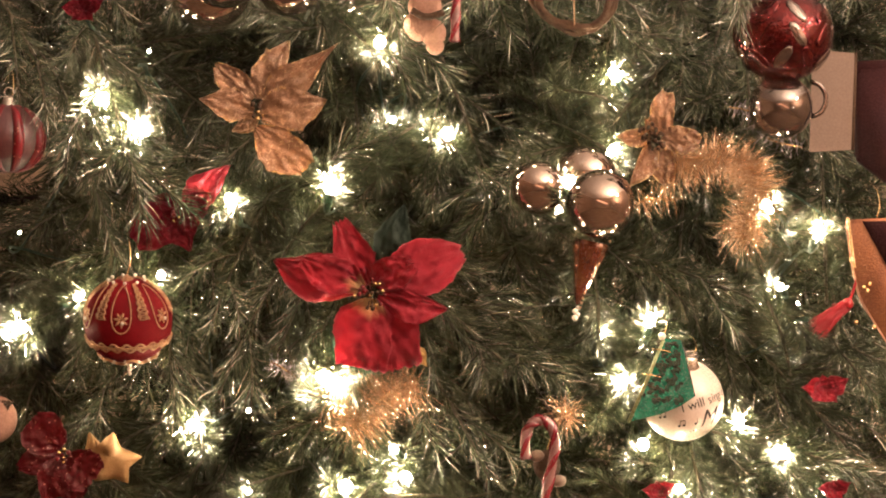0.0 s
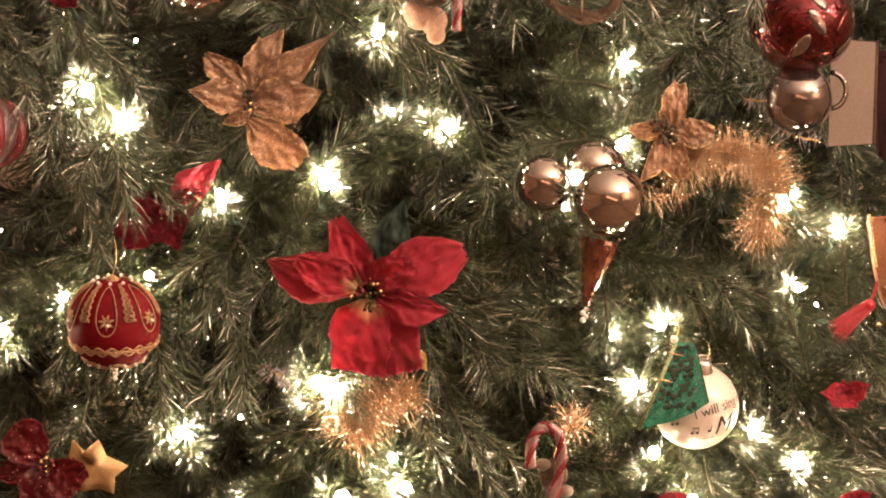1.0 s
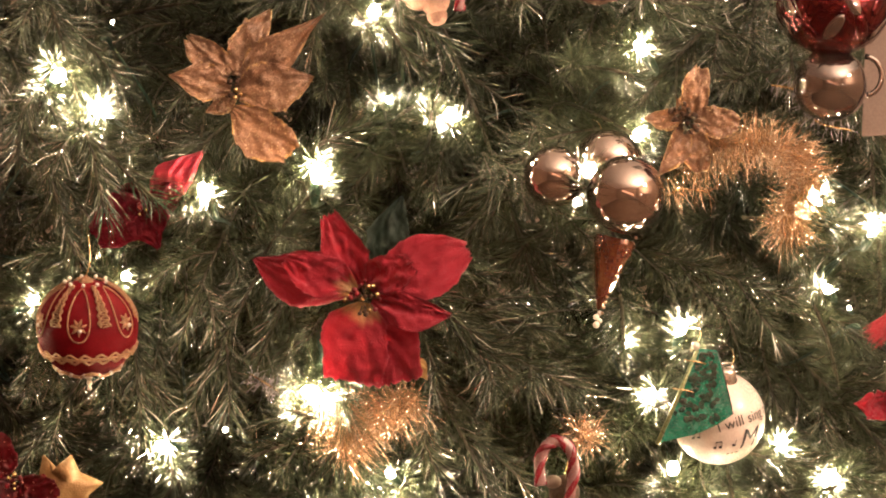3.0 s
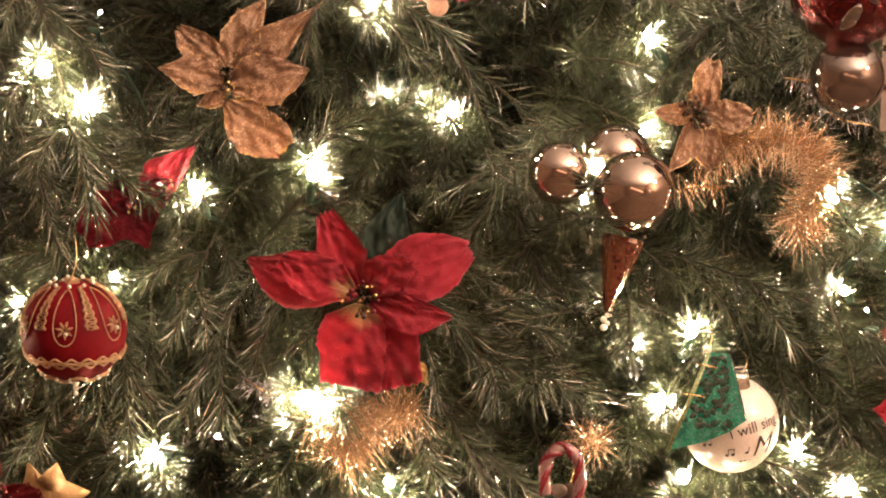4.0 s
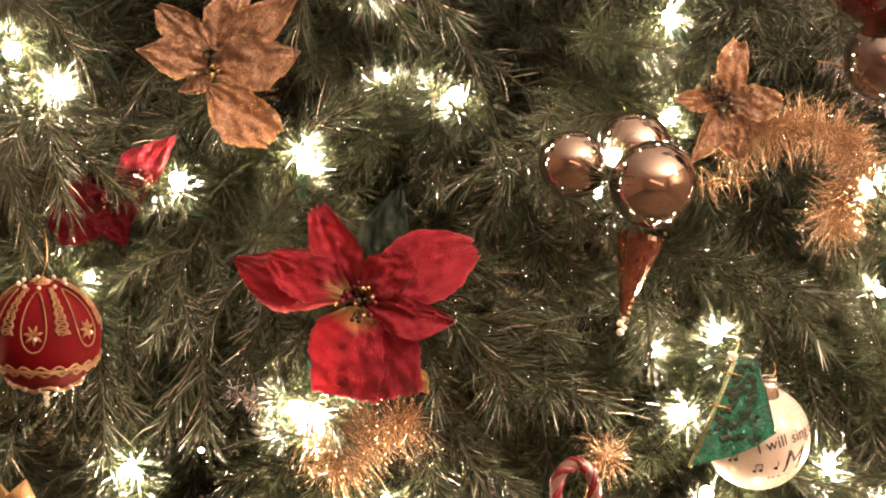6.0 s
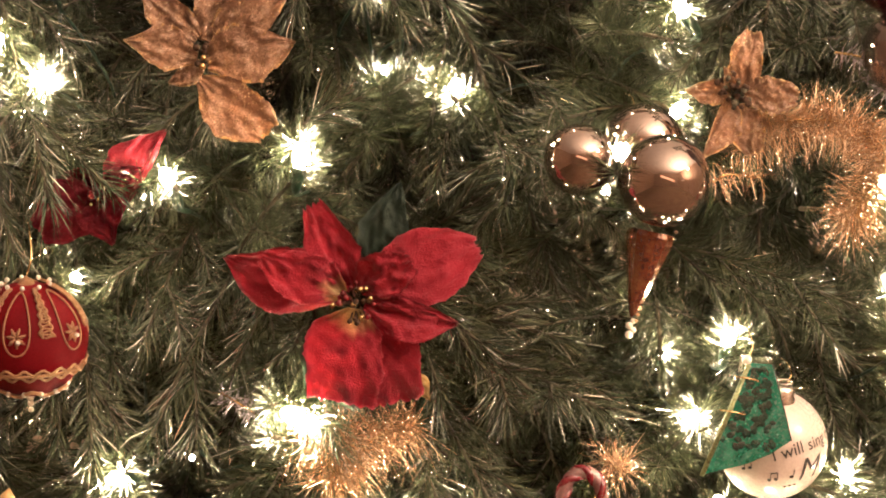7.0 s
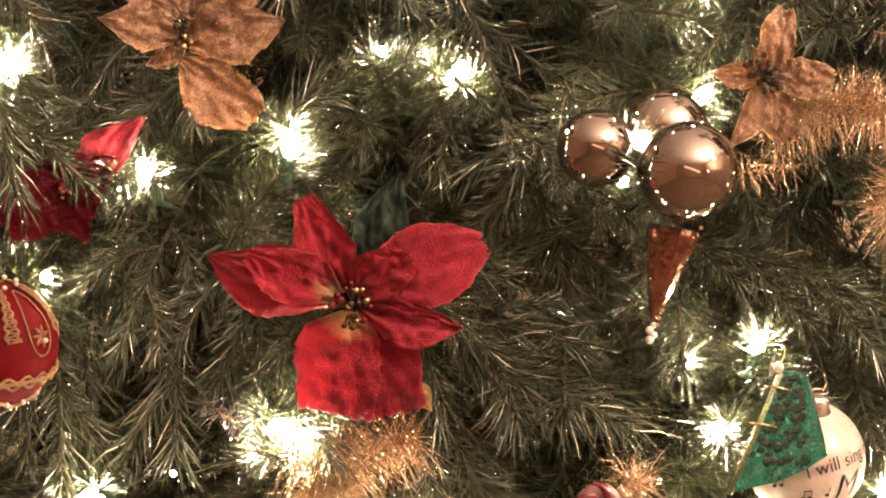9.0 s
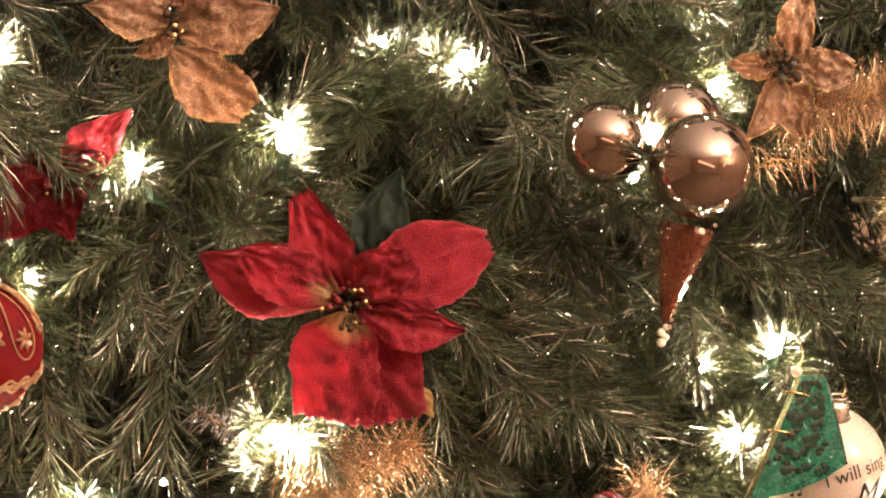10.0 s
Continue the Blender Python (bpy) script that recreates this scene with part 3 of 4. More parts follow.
# short side shoots round the lights
for (x, z), size, out in [s for string in STRINGS[:3] for s in string]:
    if size < 0.6:
        continue
    for k in range(2):
        away = rng.uniform(0, 6.28)
        way = Vector((rng.gauss(0, 0.35), -1.0, rng.gauss(0, 0.35))).normalized()
        spot = face(x, z, out - DEEP * 0.5) + Vector((math.cos(away) * 0.006, -0.003 + 0.012 * k, math.sin(away) * 0.006))
        ob = mesh_part("branch", SHOOTS[made % len(SHOOTS)], [NEEDLE, STEM, SHINE], tree)
        ob.matrix_basis = Matrix.Translation(-AXIS) @ orient(spot, way, 0.11, rng.uniform(-1, 1))
        made += 1

# a few boughs that hang over the ornaments
OVER = [((-0.2291, 0.0330), .004, (.55, -.35, -.6), .9), ((-0.2497, 0.0426), .006, (.3, -.35, -.8), .9), ((-0.2688, 0.0531), .0, (.5, -.3, -.7), 1.0), ((0.1177, 0.0077), .012, (.7, -.4, -.5), .55), ((0.1033, 0.0220), .016, (.3, -.6, -.6), .5), ((0.2660, 0.2080), .066, (.15, -.12, -.9), .8), ((-0.0234, 0.2086), .01, (.4, -.5, -.6), .7), ((0.0579, -0.0689), .0, (.75, -.4, -.45), 1.0)]
BESIDE = [((0.0698, -0.0234), -.005, (.8, -.45, .1), .9), ((0.0411, -0.1000), -.005, (.6, -.4, -.6), 1.0), ((0.0842, -0.0952), -.01, (.7, -.5, -.3), 1.0), ((0.0316, -0.1430), -.005, (.5, -.5, -.6), .9), ((-0.1741, -0.0761), -.005, (-.5, -.45, -.6), 1.0), ((-0.1502, -0.0474), -.01, (-.7, -.5, -.2), .9), ((-0.1933, -0.1000), .0, (-.4, -.5, -.7), 1.0)]
BELOW = [((-0.1406, -0.0856), -.01, (-.2, -.5, -.8), .9), ((-0.2076, -0.0569), -.005, (-.3, -.6, -.6), .8), ((0.0268, 0.0196), -.005, (.6, -.5, .4), .9), ((-0.1072, -0.0808), -.012, (-.4, -.5, -.6), .8), ((-0.2172, -0.1191), -.005, (.2, -.5, -.7), .9), ((-0.3129, -0.1191), -.005, (-.5, -.5, -.5), .9), ((-0.3463, -0.1000), -.005, (-.4, -.5, -.6), .9)]
for (x, z), out, way, size in OVER + BESIDE + BELOW:
    ob = mesh_part("branch", SPRAYS[made % len(SPRAYS)], [NEEDLE, STEM, SHINE], tree)
    ob.matrix_basis = Matrix.Translation(-AXIS) @ orient(face(x, z, out), Vector(way), 0.22 * size, rng.uniform(-.5, .5)) @ Matrix.Diagonal((size, size, size, 1))
    made += 1

# the rest of the tree: inner boughs behind the patch and the tiers all round it
vs, fs, ts, count = [], [], [], 0
stock = []
for m in SPARSE:
    co = np.empty(len(m.vertices) * 3, np.float32)
    m.vertices.foreach_get("co", co)
    loops = np.empty(len(m.loops), np.int32)
    m.loops.foreach_get("vertex_index", loops)
    n4 = sum(1 for p in m.polygons if p.loop_total == 4)
    stock.append((co.reshape(-1, 3), loops[:n4 * 4].reshape(-1, 4), loops[n4 * 4:].reshape(-1, 3)))
boughs = []
for tier in range(15):
    z = 0.30 + tier * 0.145
    radius = 0.18 + 0.92 * (2.45 - z) / 2.15
    for k in range(max(7, int(radius * 22))):
        a = 2 * math.pi * (k + rng.random()) / max(7, int(radius * 22))
        out = Vector((math.cos(a), math.sin(a), -0.12 + rng.gauss(0, 0.12)))
        reach = radius * rng.uniform(0.86, 1.05)
        tip = AXIS + Vector((out.x * reach, out.y * reach, z))
        if tip.y < FACE + 0.20 and abs(tip.x) < 0.62 and abs(tip.z - MID) < 0.45:
            tip.y = FACE + 0.20 + rng.uniform(0, 0.1)
        boughs.append((tip, out))
for k in range(110):
    x, z = rng.uniform(-0.55, 0.55), rng.uniform(-0.42, 0.42)
    boughs.append((Vector((x, FACE + rng.uniform(0.24, 0.45), MID + z)), Vector((rng.gauss(0, 0.8), -0.5, rng.gauss(-0.1, 0.5)))))
for tip, out in boughs:
    m = np.array(orient(tip, out, 0.42, rng.uniform(-0.5, 0.5)))
    co, q, t = stock[rng.randrange(len(stock))]
    vs.append(co @ m[:3, :3].T + m[:3, 3] - np.array(AXIS))
    fs.append(q + count)
    ts.append(t + count)
    count += len(co)
me = raw_mesh("foliage", np.concatenate(vs), np.concatenate(fs), np.concatenate(ts))
tagged(mesh_part("foliage", me, NEEDLE, tree), kind="stuff")
for m in SPARSE:
    bpy.data.meshes.remove(m)

# ---- lights on the tree ----
def bulb_profile(r, h):
    return [(0, h), (r * 0.45, h * 0.93), (r * 0.85, h * 0.72), (r, h * 0.45), (r * 0.9, h * 0.2), (r * 0.6, 0), (0, 0)]


def light_string(bulbs, seed):
    rng = random.Random(seed)
    ob = tagged(new("light_string"), "string of small warm white lights on a dark green wire", "string lights", "lights on the tree")
    first = face(*bulbs[0][0], 0.0)
    ob.location = first
    knots = []
    for (x, z), size, out in bulbs:
        way = Vector((rng.uniform(-0.7, 0.7), rng.uniform(-1.0, -0.3), rng.uniform(-0.1, 0.9))).normalized()
        p = face(x, z, out - DEEP) - first - way * 0.005 * size
        r = 0.0039 * size
        b = part("bulb", lathe(bulb_profile(r, 0.0115 * size), 12, way, p), GLOW if size > 0.75 else GLOW_SMALL, ob, "lit warm white bulb")
        part("socket", lathe([(a * min(1, size), h * min(1, size)) for a, h in ((0, 0), (0.0038, 0), (0.0042, -0.006), (0.0034, -0.014), (0.002, -0.018), (0, -0.018))], 8, way, p), GREEN_PLASTIC, b)
        back = p - way * 0.018
        if knots:
            knots.append(last + Vector((0, 0.06, 0)))
            for q in (0.25, 0.5, 0.75):
                k = last.lerp(back, q)
                knots.append(Vector((k.x + rng.uniform(-0.02, 0.02), 0.13 + rng.uniform(0, 0.04), k.z + rng.uniform(-0.03, 0.02))))
            knots.append(back + Vector((0, 0.06, 0)))
        knots.append(back)
        last = back
    part("cable", tube(bmesh.new(), smooth_path(knots, 6), 0.0011, 5), GREEN_PLASTIC, ob)


for seed, bulbs in enumerate(STRINGS):
    light_string(bulbs, seed)


# ---- flowers ----
def stamens(parent, seed, n=14, spread=0.009, out=0.012, materials=(GOLD, RED_DARK, BROWN)):
    rng = random.Random(seed)
    for k in range(n):
        a, r = rng.uniform(0, 6.28), spread * rng.random() ** 0.5
        p = Vector((r * math.cos(a), -out - rng.uniform(0, 0.008), r * math.sin(a)))
        bm = tube(bmesh.new(), [(p.x * 0.4, -0.003, p.z * 0.4), (p.x * 0.8, p.y * 0.6, p.z * 0.8), p], 0.0007, 5)
        bmesh.ops.create_icosphere(bm, subdivisions=1, radius=rng.uniform(0.0014, 0.0026), matrix=Matrix.Translation(p))
        part("stamen", bm, materials[k % len(materials)], parent)


def stalk(parent, x=0.0, z=0.0, material=LEAF):
    part("stalk", tube(bmesh.new(), smooth_path([(x, 0.0, z), (x * 1.2, 0.03, z - 0.01), (x, 0.09, z - 0.012)], 5), 0.0016, 6), material, parent)


red = thing("poinsettia", *(-0.0608, -0.0378), 0.03, "large red velvet poinsettia flower with wrinkled petals", "artificial flower")
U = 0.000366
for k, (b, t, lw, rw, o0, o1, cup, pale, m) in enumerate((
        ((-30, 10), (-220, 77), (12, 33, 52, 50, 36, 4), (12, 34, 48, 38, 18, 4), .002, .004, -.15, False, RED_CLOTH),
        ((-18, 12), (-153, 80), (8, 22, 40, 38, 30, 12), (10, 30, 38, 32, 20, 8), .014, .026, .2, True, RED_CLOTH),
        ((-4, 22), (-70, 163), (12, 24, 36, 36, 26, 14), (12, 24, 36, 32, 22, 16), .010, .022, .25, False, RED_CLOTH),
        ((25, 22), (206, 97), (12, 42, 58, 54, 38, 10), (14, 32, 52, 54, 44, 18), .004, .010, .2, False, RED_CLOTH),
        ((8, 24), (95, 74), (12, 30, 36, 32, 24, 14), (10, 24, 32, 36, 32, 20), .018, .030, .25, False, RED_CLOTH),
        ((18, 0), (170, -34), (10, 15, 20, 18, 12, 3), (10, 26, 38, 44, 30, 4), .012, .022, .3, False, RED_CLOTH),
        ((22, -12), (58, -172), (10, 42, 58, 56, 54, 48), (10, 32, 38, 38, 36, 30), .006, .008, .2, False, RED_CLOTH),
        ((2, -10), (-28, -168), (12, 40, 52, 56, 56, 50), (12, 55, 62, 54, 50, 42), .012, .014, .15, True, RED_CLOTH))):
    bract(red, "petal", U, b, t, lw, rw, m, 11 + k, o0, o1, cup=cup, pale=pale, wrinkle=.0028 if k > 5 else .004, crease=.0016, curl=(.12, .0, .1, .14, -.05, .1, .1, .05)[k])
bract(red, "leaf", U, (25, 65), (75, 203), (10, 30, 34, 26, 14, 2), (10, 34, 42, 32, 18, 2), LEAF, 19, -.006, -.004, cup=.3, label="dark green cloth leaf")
petal(red, "leaf", (0.0335, -0.0431), (0.0469, -0.0612), 0.0144, CREAM, 20, -.002, .0, label="pale leaf underside")
petal(red, "leaf", (-0.0096, -0.0191), (-0.0297, -0.0574), 0.0335, LEAF, 21, -.008, -.006, cup=.3, label="dark green cloth leaf")
stamens(red, 1, 24, .013, .032)
stalk(red)

side = thing("poinsettia", *(-0.2229, 0.0268), -0.016, "small dark red velvet poinsettia half hidden by needles", "artificial flower")
V = 0.000358
# shade painted in: the bulb-lit petal stays bright, the others are darkened
for k, (b, t, lw, rw, o0, o1, m) in enumerate((
        ((20, 18), (120, 122), (15, 35, 40, 30, 16, 3), (15, 26, 30, 24, 14, 3), .004, .012, RED_CLOTH),
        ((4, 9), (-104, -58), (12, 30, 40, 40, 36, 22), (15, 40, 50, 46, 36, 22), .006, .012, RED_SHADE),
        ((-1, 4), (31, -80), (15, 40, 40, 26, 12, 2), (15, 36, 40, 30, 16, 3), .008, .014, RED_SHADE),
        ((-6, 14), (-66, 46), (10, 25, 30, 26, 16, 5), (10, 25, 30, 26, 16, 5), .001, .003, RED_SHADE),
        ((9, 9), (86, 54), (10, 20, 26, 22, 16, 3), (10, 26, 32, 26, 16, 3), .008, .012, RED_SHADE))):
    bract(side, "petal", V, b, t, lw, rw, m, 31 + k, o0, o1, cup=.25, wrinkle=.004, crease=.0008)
stamens(side, 2, 8, .006, .010, (RED_DARK, BROWN, GOLD))
stalk(side)

gold = thing("gold_poinsettia", *(-0.1540, 0.1172), 0.018, "large gold organza poinsettia with glitter edges", "artificial flower")
G = 0.000158
for k, (b, t, lw, rw, o0, o1) in enumerate((
        ((0, 58), (34, 328), (30, 60, 62, 48, 26, 5), (30, 60, 62, 52, 40, 5), .001, .002),
        ((4, 58), (149, 363), (40, 88, 100, 90, 60, 5), (40, 60, 64, 52, 30, 4), .003, .005),
        ((34, 50), (399, 338), (40, 80, 84, 52, 22, 3), (40, 74, 92, 64, 28, 3), .003, .012),
        ((-40, 60), (-236, 238), (30, 60, 72, 72, 60, 24), (30, 60, 70, 62, 44, 18), .004, .008),
        ((-36, -8), (-321, 56), (24, 52, 84, 64, 28, 4), (24, 62, 90, 84, 38, 4), .007, .016),
        ((-20, -36), (-150, -110), (20, 40, 52, 50, 32, 6), (20, 32, 34, 26, 14, 4), .003, .006),
        ((4, -18), (349, 48), (40, 92, 112, 84, 48, 5), (40, 82, 112, 116, 76, 5), .007, .014),
        ((-21, -92), (240, -320), (16, 60, 86, 96, 98, 66), (25, 70, 108, 118, 92, 44), .009, .018))):
    bract(gold, "petal", G, b, t, lw, rw, [ORGANZA, ORGANZA_EDGE], 50 + k, o0, o1, cup=.25, wrinkle=.0038, crease=.0018, rim=True, spread=1.1)
stamens(gold, 3, 9, .008, .010, (BROWN, GOLD))
stalk(gold, material=BROWN)

gold2 = thing("gold_poinsettia", *(0.1755, 0.0935), 0.015, "gold organza poinsettia with a dark brown centre", "artificial flower")
G = 0.000173
for k, (b, t, lw, rw, o0, o1) in enumerate((
        ((27, -40), (87, -222), (30, 44, 52, 50, 40, 20), (30, 44, 52, 50, 40, 20), .001, .003),
        ((4, -30), (-103, -232), (25, 50, 62, 52, 32, 5), (20, 24, 22, 18, 12, 3), .004, .010),
        ((27, 8), (82, 223), (35, 46, 48, 52, 46, 26), (46, 50, 46, 42, 36, 22), .005, .009),
        ((-4, 4), (-168, 8), (15, 35, 42, 38, 24, 5), (15, 26, 32, 28, 20, 5), .006, .012),
        ((-6, 14), (-30, 88), (8, 14, 16, 14, 10, 3), (8, 14, 18, 16, 10, 3), .010, .022),
        ((50, 6), (237, -18), (20, 45, 52, 48, 42, 26), (20, 40, 52, 56, 50, 26), .005, .010))):
    bract(gold2, "petal", G, b, t, lw, rw, [ORGANZA, ORGANZA_EDGE], 70 + k, o0, o1, cup=.15, wrinkle=.0030, crease=.0012, rim=True, spread=1.28)
stamens(gold2, 4, 34, .012, .012, (BROWN, BROWN, STEM))
stalk(gold2, material=BROWN)

corner = thing("poinsettia", *(-0.3186, -0.1717), 0.012, "glossy dark red poinsettia with gold holly leaves", "artificial flower")
W = 0.000475
for k, (b, t, lw, rw, o0, o1) in enumerate((
        ((-8, 8), (-62, 54), (12, 24, 30, 34, 34, 22), (12, 24, 32, 34, 32, 20), .004, .012),
        ((6, -6), (54, -46), (10, 22, 30, 32, 32, 24), (10, 22, 30, 32, 32, 24), .008, .016),
        ((0, -10), (-34, -84), (10, 22, 28, 26, 18, 4), (10, 22, 28, 26, 18, 4), .006, .012),
        ((-10, -2), (-84, -26), (10, 18, 24, 22, 16, 4), (10, 18, 24, 22, 16, 4), .003, .008),
        ((4, -8), (22, -90), (10, 22, 28, 26, 18, 5), (10, 22, 28, 26, 18, 5), .006, .012))):
    bract(corner, "petal", W, b, t, lw, rw, RED_DARK, 81 + k, o0, o1, cup=.15, wrinkle=.0020, crease=.0006, spread=1.2)
stamens(corner, 5, 8, .008, .012, (RED_DARK, GOLD))
stalk(corner)


def holly(parent, cx, cz, pts, material, seed, out):
    """A stiff leaf with sharp points along its rim."""
    bm = bmesh.new()
    mid = bm.verts.new((cx, -out - .004, cz))
    ring = [bm.verts.new((x, -out + .003 * math.sin(i * 1.7 + seed), z)) for i, (x, z) in enumerate(pts)]
    for a, b in zip(ring, ring[1:] + ring[:1]):
        bm.faces.new((mid, a, b))
    bmesh.ops.subdivide_edges(bm, edges=bm.edges[:], cuts=2, use_grid_fill=True)
    bmesh.ops.solidify(bm, geom=bm.faces[:], thickness=.0008)
    bmesh.ops.recalc_face_normals(bm, faces=bm.faces)
    part("leaf", bm, material, parent, "gold holly leaf with sharp points")


holly(corner, *(0.0402, -0.0029), [(0.0144, -0.0048), (0.0201, 0.0172), (0.0277, 0.0067), (0.0402, 0.0172), (0.0459, 0.0038), (0.0641, -0.0038), (0.0536, -0.0124), (0.0526, -0.0258), (0.0402, -0.0220), (0.0249, -0.0239)], GOLD_LEAF, 1, .006)

for (x, z), s, seed, lab in (((0.3234, -0.1182), 1.0, 91, "small bright red cloth flower among the needles"), ((0.1823, -0.2043), .7, 92, "small red cloth flower bud"), ((0.3310, -0.2033), .7, 93, "small red cloth flower bud"), ((-0.3033, 0.2024), .9, 94, "small red cloth flower deep between branches, its shade painted in")):
    f = thing("red_flower", x, z, 0.0 if s < 1 else 0.008, lab, "artificial flower", "small red flowers")
    for k, (dx, dz) in enumerate(((-34, 4), (30, 20), (14, -24), (-18, -22), (-6, 26))):
        # the one deep behind needles takes the red with shade in its colour
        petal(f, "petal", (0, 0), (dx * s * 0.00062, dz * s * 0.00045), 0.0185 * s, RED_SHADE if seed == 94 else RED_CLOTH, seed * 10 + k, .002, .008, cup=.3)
    stalk(f)


# ---- tinsel ----
def tinsel(name, pts, radius, density, material, seed, label, out=0.02, width=0.00055):
    """A garland of fine foil strips round a twisted wire; pts: (x, z, out)."""
    rng = np.random.default_rng(seed)
    first = face(*pts[0])
    ob = tagged(new(name), label, "tinsel")
    ob.location = first
    path = smooth_path([face(*p) - first for p in pts], 10)
    part("wire", tube(bmesh.new(), path, .0008, 5), GOLD, ob)
    p = np.array([q[:] for q in path])
    n = int(np.linalg.norm(np.diff(p, axis=0), axis=1).sum() * density)
    u = rng.uniform(0, len(p) - 1.001, n)
    i = u.astype(int)
    f = (u - i)[:, None]
    pos = p[i] * (1 - f) + p[i + 1] * f
    ways = rng.normal(size=(n, 3))
    t = p[i + 1] - p[i]
    t /= np.linalg.norm(t, axis=1)[:, None]
    ways -= 0.6 * t * (ways * t).sum(1)[:, None]
    ways /= np.linalg.norm(ways, axis=1)[:, None]
    v, q, t3 = strips(pos, ways, radius * rng.uniform(.45, 1.08, n), width, .20, rng)
    tagged(mesh_part("fringe", raw_mesh("fringe", v, q, t3), material, ob, smooth=False), kind="stuff")
    return ob


tinsel("tinsel_garland", [(*(0.1801, 0.0609), .0), (*(0.2020, 0.0744), .012), (*(0.2307, 0.0773), .016), (*(0.2575, 0.0706), .016), (*(0.2684, 0.0483), .014), (*(0.2574, 0.0234), .006), (*(0.2526, 0.0100), -.01)], 0.0310, 13000, TINSEL, 1, "bushy gold foil tinsel garland lying over the branches")
tinsel("tinsel_garland", [(*(-0.0960, -0.1221), .008), (*(-0.0800, -0.1248), .018), (*(-0.0621, -0.1235), .020), (*(-0.0707, -0.1398), .018), (*(-0.0740, -0.1490), .014), (*(-0.0460, -0.1221), .012), (*(-0.0234, -0.1143), .0)], 0.0330, 11500, TINSEL, 2, "thick gold foil tinsel tuft beside a lit bulb")
tinsel("tinsel_garland", [(*(0.0962, -0.1373), .0), (*(0.1024, -0.1411), .012), (*(0.1091, -0.1440), .004)], 0.0258, 7500, TINSEL, 3, "round burst of gold foil tinsel")
tinsel("tinsel_garland", [(*(0.2421, 0.1201), .0), (*(0.2612, 0.1153), .005), (*(0.2755, 0.0938), .004), (*(0.3042, 0.0856), .0)], 0.0144, 1800, SILVER_TINSEL, 4, "thin silver tinsel under a glass ball")
tinsel("tinsel_garland", [(*(-0.1454, -0.0952), .0), (*(-0.1335, -0.1024), .01), (*(-0.1239, -0.1086), .005)], 0.0163, 2500, SILVER_TINSEL, 5, "small silver tinsel tuft")
tinsel("tinsel_garland", [(*(0.1646, 0.0378), .01), (*(0.1751, 0.0426), .012), (*(0.1966, 0.0407), .0)], 0.0191, 2500, TINSEL, 6, "loose end of gold tinsel garland")


# ---- balls ----
def ball_cap(parent, r, tilt=(0, 0, 1), size=1.0, stand=1.0):
    w = Vector(tilt).normalized()
    c = w * r
    prof = [(0, .007), (.0035, .007), (.0052, .0055), (.0058, .001), (.0066, .0), (.0066, -.0015)]
    part("cap", lathe([(a * size, b * size) for a, b in prof], 18, w, c), SILVER, parent, "crimped metal cap")
    pts = [c + w * (.007 + .004 * stand * (1 + math.sin(t))) * size + Vector((0, 1, 0)) * .004 * size * (1 - stand) * math.sin(t) + Vector((1, 0, 0)) * .004 * size * math.cos(t) for t in np.linspace(-1.57, 4.71, 14)[:-1]]
    part("ring", tube(bmesh.new(), pts, .0006, 5, True), SILVER, parent)


def on_ball(r, lon, lat):
    """A point on a ball; lon from the front to the right, lat upwards, in degrees."""
    a, b = radians(lon), radians(lat)
    return Vector((r * math.sin(a) * math.cos(b), -r * math.cos(a) * math.cos(b), r * math.sin(b)))


R = 0.0368
velvet = thing("velvet_ball", *(-0.2665, -0.0608), 0.03, "red velvet ball with gold cord loops and braid band", "bauble")
velvet.rotation_euler = (radians(13), 0, 0)
part("body", rounded_ball(R, sz=.97), VELVET, velvet)
for k in range(6):
    lon = -2 + 60 * k
    loop = []
    for t in np.linspace(0, 2 * math.pi, 40, endpoint=False):
        s = (1 - math.cos(t)) / 2
        loop.append(on_ball(R + .0006, lon + 17 * math.sin(t) * (0.35 + 0.65 * s) / max(.35, math.cos(radians(64 - 66 * s))), 64 - 66 * s))
    part("cord_loop", tube(bmesh.new(), loop, .00055, 6, True), CORD, velvet)
    for j in range(7):
        a = j * math.pi * 2 / 7 + .3
        arm = [on_ball(R + .0008, lon + q * math.cos(a), 15 + q * math.sin(a)) for q in (1.0, 5.5, 10.0)]
        part("star_arm", tube(bmesh.new(), arm, [.0005, .0013, .0004], 5), CORD, velvet)
    part("bead", rounded_ball(.0015, on_ball(R + .002, lon + 2, 11), u=10, v=8), PEARL, velvet)
    for off in (-4, 4):
        strap = [on_ball(R + .0008, lon + 30 + off * (.5 + q) + 1.5 * math.sin(q * 40), 68 - 54 * q) for q in np.linspace(0, 1, 40)]
        part("braid", tube(bmesh.new(), strap, .0009, 5), CORD, velvet)
    lace = [on_ball(R + .0007, lon + 30 + (5 * q + 2) * math.sin(q * 60), 68 - 54 * q) for q in np.linspace(0, 1, 90)]
    part("braid", tube(bmesh.new(), lace, .0006, 4), CORD, velvet, "gold lace ribbon")
for row, lat in enumerate((-20, -27)):
    wave = [on_ball(R + .001, d, lat + 2.6 * math.sin(radians(d * 20) + row * 1.6)) for d in range(0, 360, 3)]
    part("braid", tube(bmesh.new(), wave, .0009, 5, True), CORD, velvet, "looped gold braid")
part("braid", tube(bmesh.new(), [on_ball(R + .001, d, -23.5) for d in range(0, 360, 6)], .0012, 5, True), CORD, velvet, "gold braid band")
for k in range(14):
    part("bead", rounded_ball(.0018, on_ball(R + .001, k * 360 / 14, -52), u=8, v=6), PEARL, velvet)
